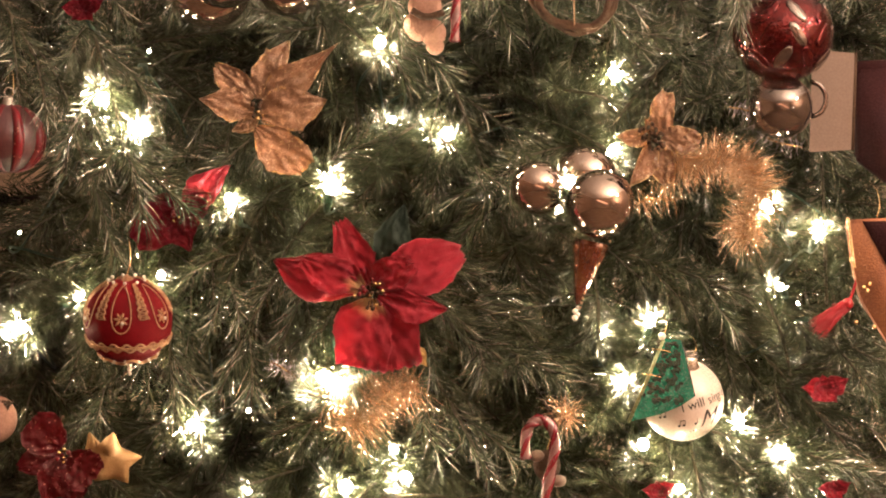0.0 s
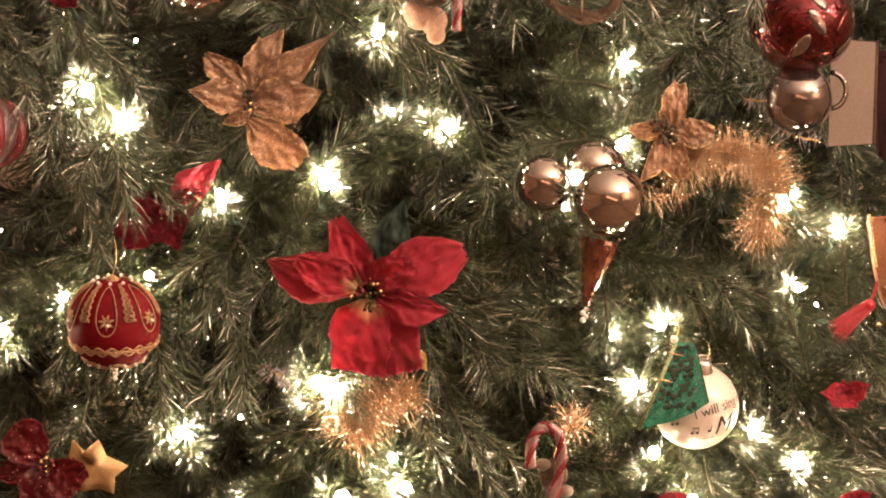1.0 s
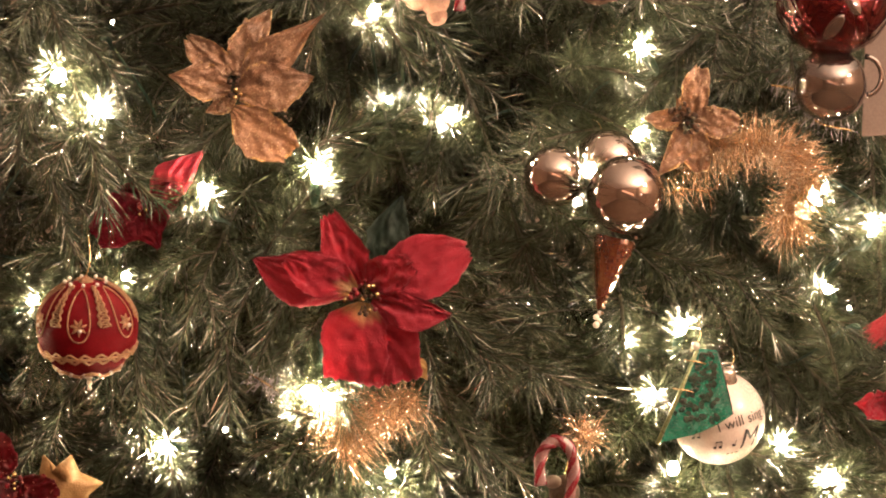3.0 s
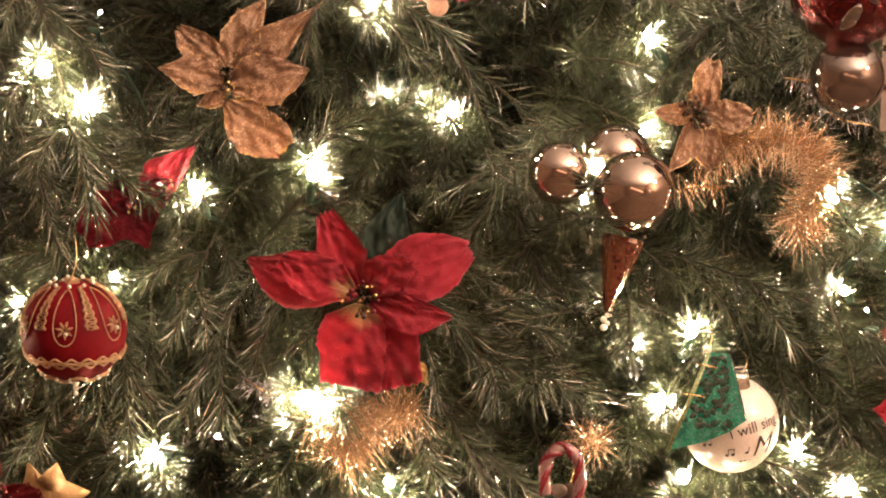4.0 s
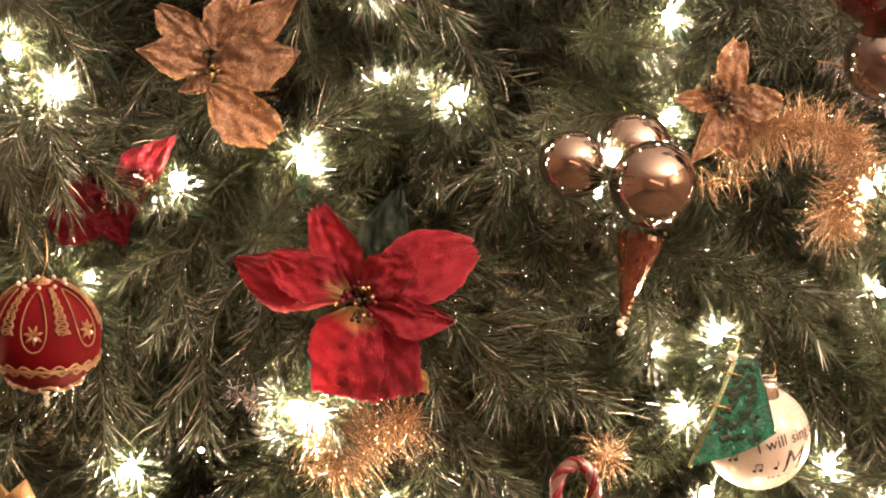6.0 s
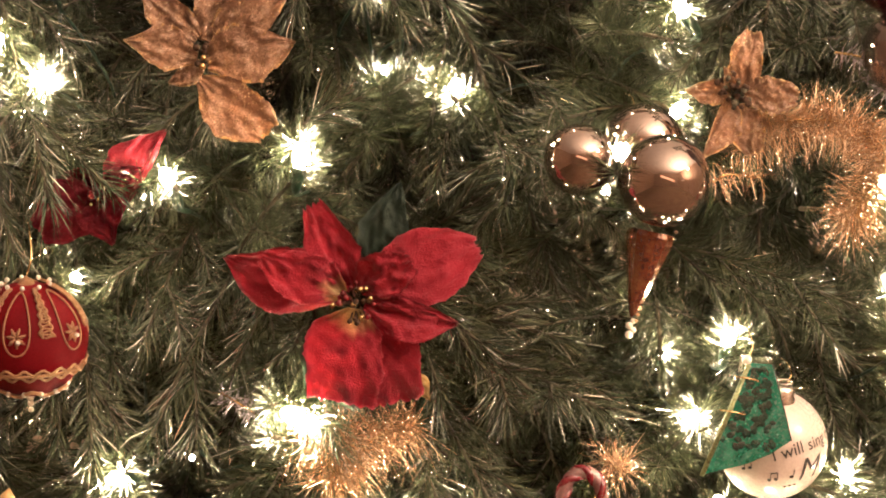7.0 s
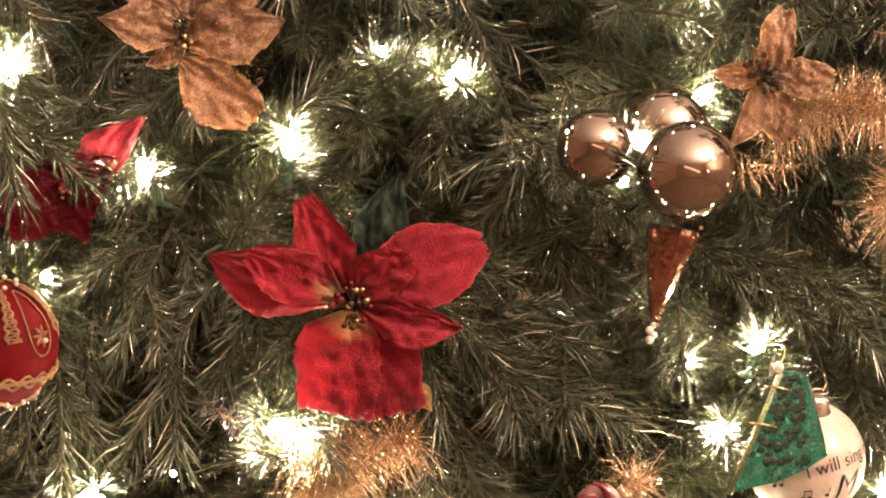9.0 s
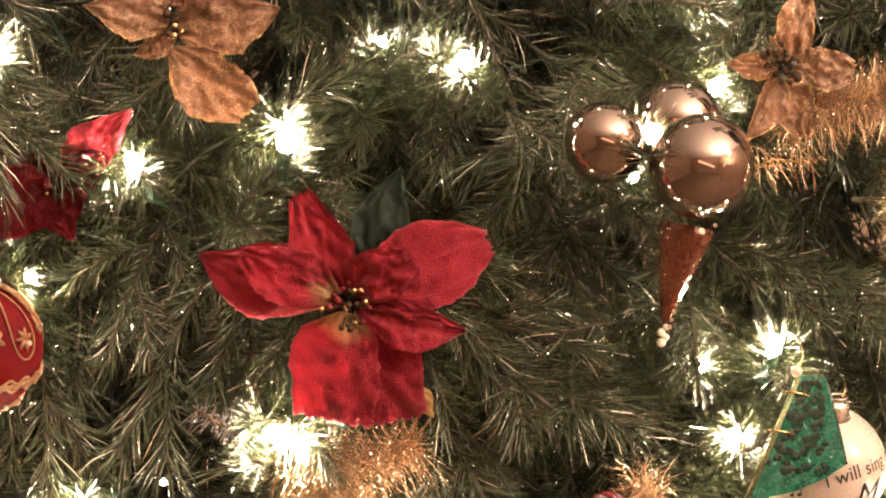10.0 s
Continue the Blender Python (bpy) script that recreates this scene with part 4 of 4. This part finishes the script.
part("braid", tube(bmesh.new(), [on_ball(R + .001, d, -52 + 5 * math.sin(radians(d * 7))) for d in range(0, 360, 4)], .0013, 5, True), CORD, velvet)
for k in range(3):
    part("bead", rounded_ball(.0026 - .0004 * k, (0, 0, -R * .97 - .002 - .004 * k), u=10, v=8), PEARL, velvet, "pendant bead")
part("rosette", lathe([(0, .006), (.002, .004), (.004, .003), (.0055, .0005)], 20, None, (0, 0, R * .94)), CORD, velvet, "gold cord rosette")
for k in range(9):
    part("bead", rounded_ball(.0016, on_ball(R + .002, k * 40, 67), u=8, v=6), PEARL, velvet)
hook_wire(velvet, (0, 0, R + .002))

trio = thing("ball_cluster", *(0.1201, 0.0459), 0.02, "three rose gold mirror balls above a ruby glass cone", "bauble")
for name, (x, z), r, out in (("glass_ball", (-0.0397, 0.0057), 0.0225, .012), ("glass_ball", (0.0014, 0.0167), 0.0254, -.010), ("glass_ball", (0.0115, -0.0077), 0.0287, .024)):
    b = part(name, rounded_ball(r, (x, -out, z), u=64, v=40), MIRROR, trio, "rose gold mirror glass ball")
    part("neck", lathe([(.0042, 0), (.0042, .004), (.0055, .006), (0, .006)], 14, (-x * 1.5, .02 + out, -z + .004), Vector((x, -out, z)) + Vector((-x * 1.5, .02 + out, -z + .004)).normalized() * (r - .001)), GOLD, b)
part("core", rounded_ball(.006, (-.008, .0, .004), u=12, v=8), GOLD, trio)
ax = Vector((*(-0.0078, -0.0975)[:1], 0, (-0.0078, -0.0975)[1])) - Vector(((0.0057, -0.0392)[0], 0, (0.0057, -0.0392)[1]))
prof = [(0, 0), (0.0144, 0), (0.0153, .003), (0.0139, .010), (0.0108, .022), (0.0066, .039), (0.0030, .051), (0.0014, .054), (0, .055)]
cone = part("cone", lathe(prof, 14, ax, ((0.0057, -0.0392)[0], .0, (0.0057, -0.0392)[1])), RUBY, trio, "ruby glass cone", smooth=False)
for k in range(15):
    q = k / 14
    p = Vector(((0.0057, -0.0392)[0], 0, (0.0057, -0.0392)[1])) + ax * q * .95
    rr = 0.0144 * (1 - q) + 0.0024 * q - .003 * math.sin(math.pi * q)
    part("bead", rounded_ball(.0011, p + Vector((rr + .0006, -.004, 0)), u=8, v=6), CORD, cone)
tip = Vector(((0.0057, -0.0392)[0], 0, (0.0057, -0.0392)[1])) + ax.normalized() * .057
for k, rr in enumerate((.0018, .0024, .002, .0026)):
    part("drop", rounded_ball(rr, tip + Vector((.0012 * (-1) ** k, -.002, -.0028 * k)), u=8, v=6), PEARL, trio, "small crystal drop")
hook_wire(trio, (-.006, .004, .02))

sing = thing("music_ball", *(0.2028, -0.1277), -0.006, "white glazed ball with black printed words and notes", "bauble")
R2 = 0.0349
part("body", rounded_ball(R2, u=56, v=40), PORCELAIN, sing)
ball_cap(sing, R2 - .001, (.12, -.5, 1), 1.4, .3)
hook_wire(sing, (.008, -.012, R2 + .004), .016)


def print_on(parent, text, lon, lat, size, slant, r, shear=0.0):
    """Letters bent round the ball's front."""
    cu = bpy.data.curves.new("print", "FONT")
    cu.body, cu.size, cu.shear, cu.align_x = text, size, shear, "LEFT"
    tmp = bpy.data.objects.new("print", cu)
    scene.collection.objects.link(tmp)
    dg = bpy.context.evaluated_depsgraph_get()
    me = bpy.data.meshes.new_from_object(tmp.evaluated_get(dg))
    bpy.data.objects.remove(tmp)
    bm = bmesh.new()
    bm.from_mesh(me)
    bpy.data.meshes.remove(me)
    bmesh.ops.triangulate(bm, faces=bm.faces[:])
    bmesh.ops.subdivide_edges(bm, edges=[e for e in bm.edges if e.calc_length() > .002], cuts=2)
    c, s = math.cos(radians(slant)), math.sin(radians(slant))
    for v in bm.verts:
        x, y = v.co.x * c - v.co.y * s, v.co.x * s + v.co.y * c
        v.co = on_ball(r + .0005, lon + math.degrees(x / r), lat + math.degrees(y / r))
    part("printed_word", bm, INK, parent, "black printed lettering", smooth=False)


print_on(sing, "I will sing of", -6, -14, .0112, 16, R2)
print_on(sing, "M", 25, -37, .022, 13, R2, .3)
bm = bmesh.new()
for lon, lat, pair in ((-11, -35, True), (16, -31, False), (-40, -22, True)):
    p = on_ball(R2 + .0004, lon, lat)
    bmesh.ops.create_uvsphere(bm, u_segments=10, v_segments=6, radius=.0011, matrix=Matrix.Translation(p) @ Matrix.Diagonal((1.3, .25, .9, 1)))
    tube(bm, [on_ball(R2 + .0005, lon + 2, lat), on_ball(R2 + .0005, lon + 2, lat + 8)], .0003, 4)
    if pair:
        bmesh.ops.create_uvsphere(bm, u_segments=10, v_segments=6, radius=.0011, matrix=Matrix.Translation(on_ball(R2 + .0004, lon + 8, lat + 1)) @ Matrix.Diagonal((1.3, .25, .9, 1)))
        tube(bm, [on_ball(R2 + .0005, lon + 10, lat + 1), on_ball(R2 + .0005, lon + 10, lat + 9)], .0003, 4)
        tube(bm, [on_ball(R2 + .0005, lon + 2, lat + 8), on_ball(R2 + .0005, lon + 10, lat + 9)], .0005, 4)
part("music_note", bm, INK, sing, "black printed music notes")
bm = bmesh.new()
for k in range(3):
    tube(bm, [on_ball(R2 + .0005, 8 + 7 * k, -45 + 1.5 * k), on_ball(R2 + .0005, 12 + 7 * k, -44 + 1.5 * k)], .0004, 4)
part("printed_bar", bm, INK, sing)

# flat green glass tree
gt = thing("glass_tree_ornament", *(0.1904, -0.1119), 0.034, "flat green glitter glass tree with a gold rod edge", "ornament")


def plate(outline, y0, y1, bulge=0.0):
    bm = bmesh.new()
    a = [bm.verts.new((x, y0 - bulge, z)) for x, z in outline]
    b = [bm.verts.new((x, y1, z)) for x, z in outline]
    bm.faces.new(a)
    bm.faces.new(b[::-1])
    n = len(a)
    for i in range(n):
        bm.faces.new((a[i], b[i], b[(i + 1) % n], a[(i + 1) % n]))
    bmesh.ops.recalc_face_normals(bm, faces=bm.faces)
    return bm


edge = [(-0.0038, 0.0354), (0.0105, 0.0344), (0.0144, 0.0191), (0.0187, 0.0019), (0.0220, -0.0129), (0.0096, -0.0210), (-0.0067, -0.0277), (-0.0201, -0.0306), (-0.0325, -0.0335), (-0.0230, -0.0115), (-0.0124, 0.0144)]
bm = plate(edge, -.002, .002)
bmesh.ops.bevel(bm, geom=bm.edges[:], offset=.0006, segments=2)
part("glass", bm, GREEN_GLASS, gt, smooth=False)
part("rod", tube(bmesh.new(), [(*(-0.0038, 0.0344)[:1], -.002, (-0.0038, 0.0344)[1]), (*(-0.0182, 0.0000)[:1], -.003, (-0.0182, 0.0000)[1]), (*(-0.0330, -0.0344)[:1], -.002, (-0.0330, -0.0344)[1])], .0015, 8), ROD, gt, "champagne rod edge")
part("rim", tube(bmesh.new(), [(x, -.001, z) for x, z in edge[1:5]], .001, 6), GREEN_CHIP, gt)
rng = random.Random(5)
chips = 0
while chips < 80:
    q, s = 0.86 * rng.random(), rng.uniform(-.9, .8)
    lx, rx = -0.0038 * (1 - q) + -0.0306 * q, 0.0105 * (1 - q) + 0.0201 * q
    x, z = (lx + rx) / 2 + s * (rx - lx) * .44, 0.0316 - q * 0.0564
    bm = bmesh.new()
    w = rng.uniform(.0018, .0032)
    bmesh.ops.create_icosphere(bm, subdivisions=1, radius=w, matrix=Matrix.Translation((x, -.0022, z)) @ Matrix.Rotation(rng.uniform(0, 3), 4, "Y") @ Matrix.Diagonal((1.2, .08, .8, 1)))
    part("chip", bm, GREEN_CHIP, gt, smooth=False)
    chips += 1
for q in (.12, .42):
    x, z = -0.0038 * (1 - q) + -0.0330 * q, 0.0344 - q * 0.0689
    part("wire_wrap", tube(bmesh.new(), [(x - .006, -.004, z + .001), (x + .002, -.005, z), (x + .010, -.003, z - .002)], .0006, 5), GOLD, gt)
part("bead", rounded_ball(.0032, ((-0.0048, 0.0373)[0], -.001, (-0.0048, 0.0373)[1]), u=12, v=8), PEARL, gt)
hook_wire(gt, ((-0.0038, 0.0383)[0], 0, (-0.0038, 0.0383)[1]), .02)

jar = thing("red_glass_ball", *(0.2880, 0.1813), 0.02, "red mirror glass ball with raised leaf pattern", "bauble")
R3 = 0.0416
part("body", rounded_ball(R3, sz=.95), RED_GLASS, jar)
for k in range(10):
    lon = k * 36 + 10
    for j, lat in enumerate((-4, -32, 24)):
        p = on_ball(R3 * .965, lon + 18 * (j % 2), lat)
        n = p.normalized()
        bm = bmesh.new()
        bmesh.ops.create_uvsphere(bm, u_segments=10, v_segments=6, radius=1, matrix=Matrix.Translation(p) @ n.to_track_quat("Z", "Y").to_matrix().to_4x4() @ Matrix.Rotation(.6 * (-1) ** k, 4, "Z") @ Matrix.Diagonal((.0055, .0125, .0020, 1)))
        part("raised_leaf", bm, MIRROR_CLEAR if (k + j) % 2 == 0 else RED_GLASS, jar)
ball_cap(jar, R3 * .95)
hook_wire(jar, (0, 0, R3))

clear = thing("smoky_glass_ball", *(0.2858, 0.1201), 0.015, "small smoky mirror glass ball below a red one", "bauble")
part("body", rounded_ball(0.0273), MIRROR_CLEAR, clear)
ball_cap(clear, 0.0268)
part("handle", tube(bmesh.new(), [(0.0258 + 0.0124 * math.sin(t), .0, 0.0067 + 0.0144 * math.cos(t)) for t in np.linspace(0, math.pi, 12)], .0022, 8), MIRROR_CLEAR, clear, "curved glass handle")
hook_wire(clear, (0, 0, 0.0277))

for (x, z), r, out, lab in (((-0.1971, 0.2215), 0.0354, .012, "rose gold mirror ball beneath a cluster"), ((-0.1301, 0.2272), 0.0297, .01, "rose gold mirror ball"), ((-0.1875, 0.2387), 0.0349, .035, "rose gold mirror ball in front of two others")):
    b = thing("glass_ball", x, z, out, lab, "bauble", "balls of the upper cluster")
    part("body", rounded_ball(r, u=64, v=40), MIRROR, b)
    ball_cap(b, r)
    hook_wire(b, (0, 0, r + .004))

striped = thing("striped_ball", *(-0.3674, 0.0933), 0.01, "dusky pink satin ball with dark red stripes", "bauble")
part("body", rounded_ball(0.0287, sz=1.0), mat("dusky_pink_satin", (0.075, 0.020, 0.023), .4, second=(0.05, 0.010, 0.013), coat=.3), striped)
for k in range(8):
    part("stripe", tube(bmesh.new(), [on_ball(0.0287 - .001, 26 + k * 45, t) for t in range(-80, 81, 8)], [.0008 + .0042 * math.cos(radians(t)) for t in range(-80, 81, 8)], 8), RED_DARK, striped)
ball_cap(striped, 0.0282)
hook_wire(striped, (0, 0, 0.0297))

pink = thing("pink_ball", *(-0.3817, -0.1440), 0.01, "pale pink satin ball with a silver ribbon", "bauble")
part("body", rounded_ball(0.0210), PEACH, pink)
ball_cap(pink, 0.0206)
petal(pink, "ribbon", (0.0067, 0.0096), (0.0210, 0.0163), 0.0105, SILVER, 7, .008, .014)
hook_wire(pink, (0, 0, 0.0220))


# ---- canes and small figures ----
def cane(x, z, out, pts, r, label):
    ob = thing("candy_cane", x, z, out, label, "candy cane", "candy canes")
    path = smooth_path([(a, b, c) for a, b, c in pts], 12)
    part("core", tube(bmesh.new(), path, r, 12), CANE_WHITE, ob)
    n = len(path)
    for s in range(2):
        bm = bmesh.new()
        rows = []
        for i, p in enumerate(path):
            d = (path[min(i + 1, n - 1)] - path[max(i - 1, 0)]).normalized()
            u = d.cross(Vector((0, 1, 0))).normalized()
            w = d.cross(u)
            a = s * 3.142 + i * .2
            rows.append(p + (u * math.cos(a) + w * math.sin(a)) * r * .62)
        tube(bm, rows, r * .62, 8)
        part("stripe", bm, CANE_RED, ob)
    return ob


cane(*(0.0828, -0.1717), .03, [((a * MM, b * MM)[0], 0, (a * MM, b * MM)[1]) for a, b in ((-26, -12), (-27, 24), (-17, 48), (2, 56), (18, 44), (25, 16), (20, -22), (10, -70), (4, -120))], 0.0043, "red and white twisted candy cane hung on a needle branch")
cane(*(0.0105, 0.2014), .02, [((a * MM, b * MM)[0], 0, (a * MM, b * MM)[1]) for a, b in ((-1, -54), (0, -20), (2, 20), (4, 60), (14, 90), (36, 96))], 0.0038, "red and white candy cane hanging tip down")

mini = thing("wooden_figure", *(0.0880, -0.1832), .01, "tiny round wooden ornament in brown and cream", "ornament")
part("body", rounded_ball(0.0115, sz=1.15, u=20, v=14), BROWN, mini)
for k, (a, b) in enumerate(((-18, 18), (20, -26))):
    part("patch", rounded_ball(0.0064, ((a * MM, b * MM)[0], -.007, (a * MM, b * MM)[1]), sz=.8, u=16, v=10), CARD, mini, "cream patch")
hook_wire(mini, (0, 0, 0.0129))

doll = thing("felt_ornament", *(-0.0124, 0.1918), -.008, "soft peach felt ornament with a brown trim", "ornament")
bm = bmesh.new()
for a, b, r in ((-16, -6, 28), (8, -18, 24), (12, -42, 16), (-6, 28, 30), (4, 60, 26)):
    bmesh.ops.create_uvsphere(bm, u_segments=20, v_segments=14, radius=(r * MM), matrix=Matrix.Translation(((a * MM, b * MM)[0], 0, (a * MM, b * MM)[1])) @ Matrix.Diagonal((1, .6, 1, 1)))
part("body", bm, PEACH, doll)
part("trim", tube(bmesh.new(), smooth_path([((a * MM, b * MM)[0], -.010, (a * MM, b * MM)[1]) for a, b in ((-30, 20), (-4, 8), (28, 16))], 6), .003, 8), BROWN, doll)
hook_wire(doll, (0, 0, 0.0402))

wreath = thing("twig_wreath", *(0.1100, 0.2205), .0, "brown twig wreath hung on a thread", "ornament")
rng = random.Random(9)
for k in range(9):
    a0, wob = rng.uniform(0, 6.28), rng.uniform(.001, .004)
    ring = [((0.0344 + wob * math.sin(5 * t + a0)) * math.cos(t), .004 * math.sin(3 * t + a0) + rng.uniform(-.001, .001), (0.0344 + wob * math.cos(4 * t + a0)) * math.sin(t) + wob * math.sin(2 * t)) for t in np.linspace(0, 6.283, 48, endpoint=False)]
    part("twig", tube(bmesh.new(), ring, .0028, 5, True), BROWN, wreath)
part("thread", tube(bmesh.new(), [(0, -.008, 0.0459), (.0, -.009, 0), (.001, -.008, -0.0316)], .0006, 5), CORD, wreath)

card = thing("gift_card", *(0.3320, 0.1249), -.01, "plain beige paper card tucked between the branches", "card")
bm = plate([(-0.0220, -0.0431), (0.0134, -0.0411), (0.0163, 0.0411), (-0.0191, 0.0440)], -.0012, .0012)
bmesh.ops.bevel(bm, geom=bm.edges[:], offset=.0008, segments=2)
part("sheet", bm, CARD, card, smooth=False)
part("fold", tube(bmesh.new(), [((0.0148, -0.0411)[0], 0, (0.0148, -0.0411)[1]), ((0.0172, 0.0411)[0], 0, (0.0172, 0.0411)[1])], .0016, 6), BROWN, card)

sock = thing("cloth_stocking", *(0.3693, 0.1081), -.03, "dark maroon cloth stocking hanging behind the branches", "stocking")
bm = plate([(-0.0210, 0.0440), (0.0287, 0.0459), (0.0316, -0.0287), (0.0574, -0.0402), (0.0564, -0.0536), (0.0096, -0.0555), (-0.0191, -0.0335)], -.008, .008)
bmesh.ops.bevel(bm, geom=bm.edges[:], offset=.004, segments=3)
part("body", bm, MAROON, sock)
part("cuff", tube(bmesh.new(), [((-0.0210, 0.0440)[0], 0, (-0.0210, 0.0440)[1]), ((0.0287, 0.0459)[0], 0, (0.0287, 0.0459)[1])], .008, 10), MAROON, sock)
hook_wire(sock, (.01, 0, 0.0469))

boot = thing("felt_boot", *(0.3674, -0.0234), .015, "orange tan felt boot with a glittery edge", "ornament")
bm = plate([(-0.0258, 0.0478), (0.0191, 0.0498), (0.0335, 0.0144), (0.0431, -0.0287), (0.0411, -0.0612), (0.0144, -0.0651), (0.0038, -0.0478), (-0.0144, -0.0191), (-0.0210, 0.0096)], -.008, .008)
bmesh.ops.bevel(bm, geom=bm.edges[:], offset=.004, segments=3)
part("body", bm, TAN, boot)
bm = plate([(-0.0138, 0.0465), (0.0180, 0.0469), (0.0287, 0.0191), (0.0210, -0.0040), (0.0060, 0.0110)], -.0095, -.007)
part("panel", bm, MAROON, boot, "dark red panel")
part("trim", tube(bmesh.new(), smooth_path([((a * MM, b * MM)[0], -.008, (a * MM, b * MM)[1]) for a, b in ((-54, 104), (-50, 76), (-47, 48), (-42, 16))], 6), .0013, 6), ORGANZA_EDGE, boot)
for a, b in ((-26, -18), (-16, -12), (-20, -24), (-40, -80), (-8, -88)):
    part("bead", rounded_ball(.0022, ((a * MM, b * MM)[0], -.010, (a * MM, b * MM)[1]), u=8, v=6), GOLD, boot)
hook_wire(boot, (0, 0, 0.0498))

tassel = thing("tassel", *(0.3416, -0.0474), .02, "frayed red silk tassel", "tassel")
g = np.random.default_rng(4)
w = np.array([-.80, -.15, -.58]) + g.normal(size=(420, 3)) * np.array([.11, .10, .11])
w /= np.linalg.norm(w, axis=1)[:, None]
v, q, t3 = strips(g.normal(size=(420, 3)) * .0018, w, 0.0354 * g.uniform(.6, 1.05, 420), .0008, .08, g)
tagged(mesh_part("fringe", raw_mesh("fringe", v, q, t3), RED_SILK, tassel, smooth=False), kind="stuff")
part("knot", rounded_ball(.005, (.001, 0, .001), u=14, v=10), RED_SILK, tassel)
part("cord", tube(bmesh.new(), smooth_path([(.001, 0, .002), (.006, .002, .012), (.012, .006, .03)], 5), .0012, 6), RED_SILK, tassel)
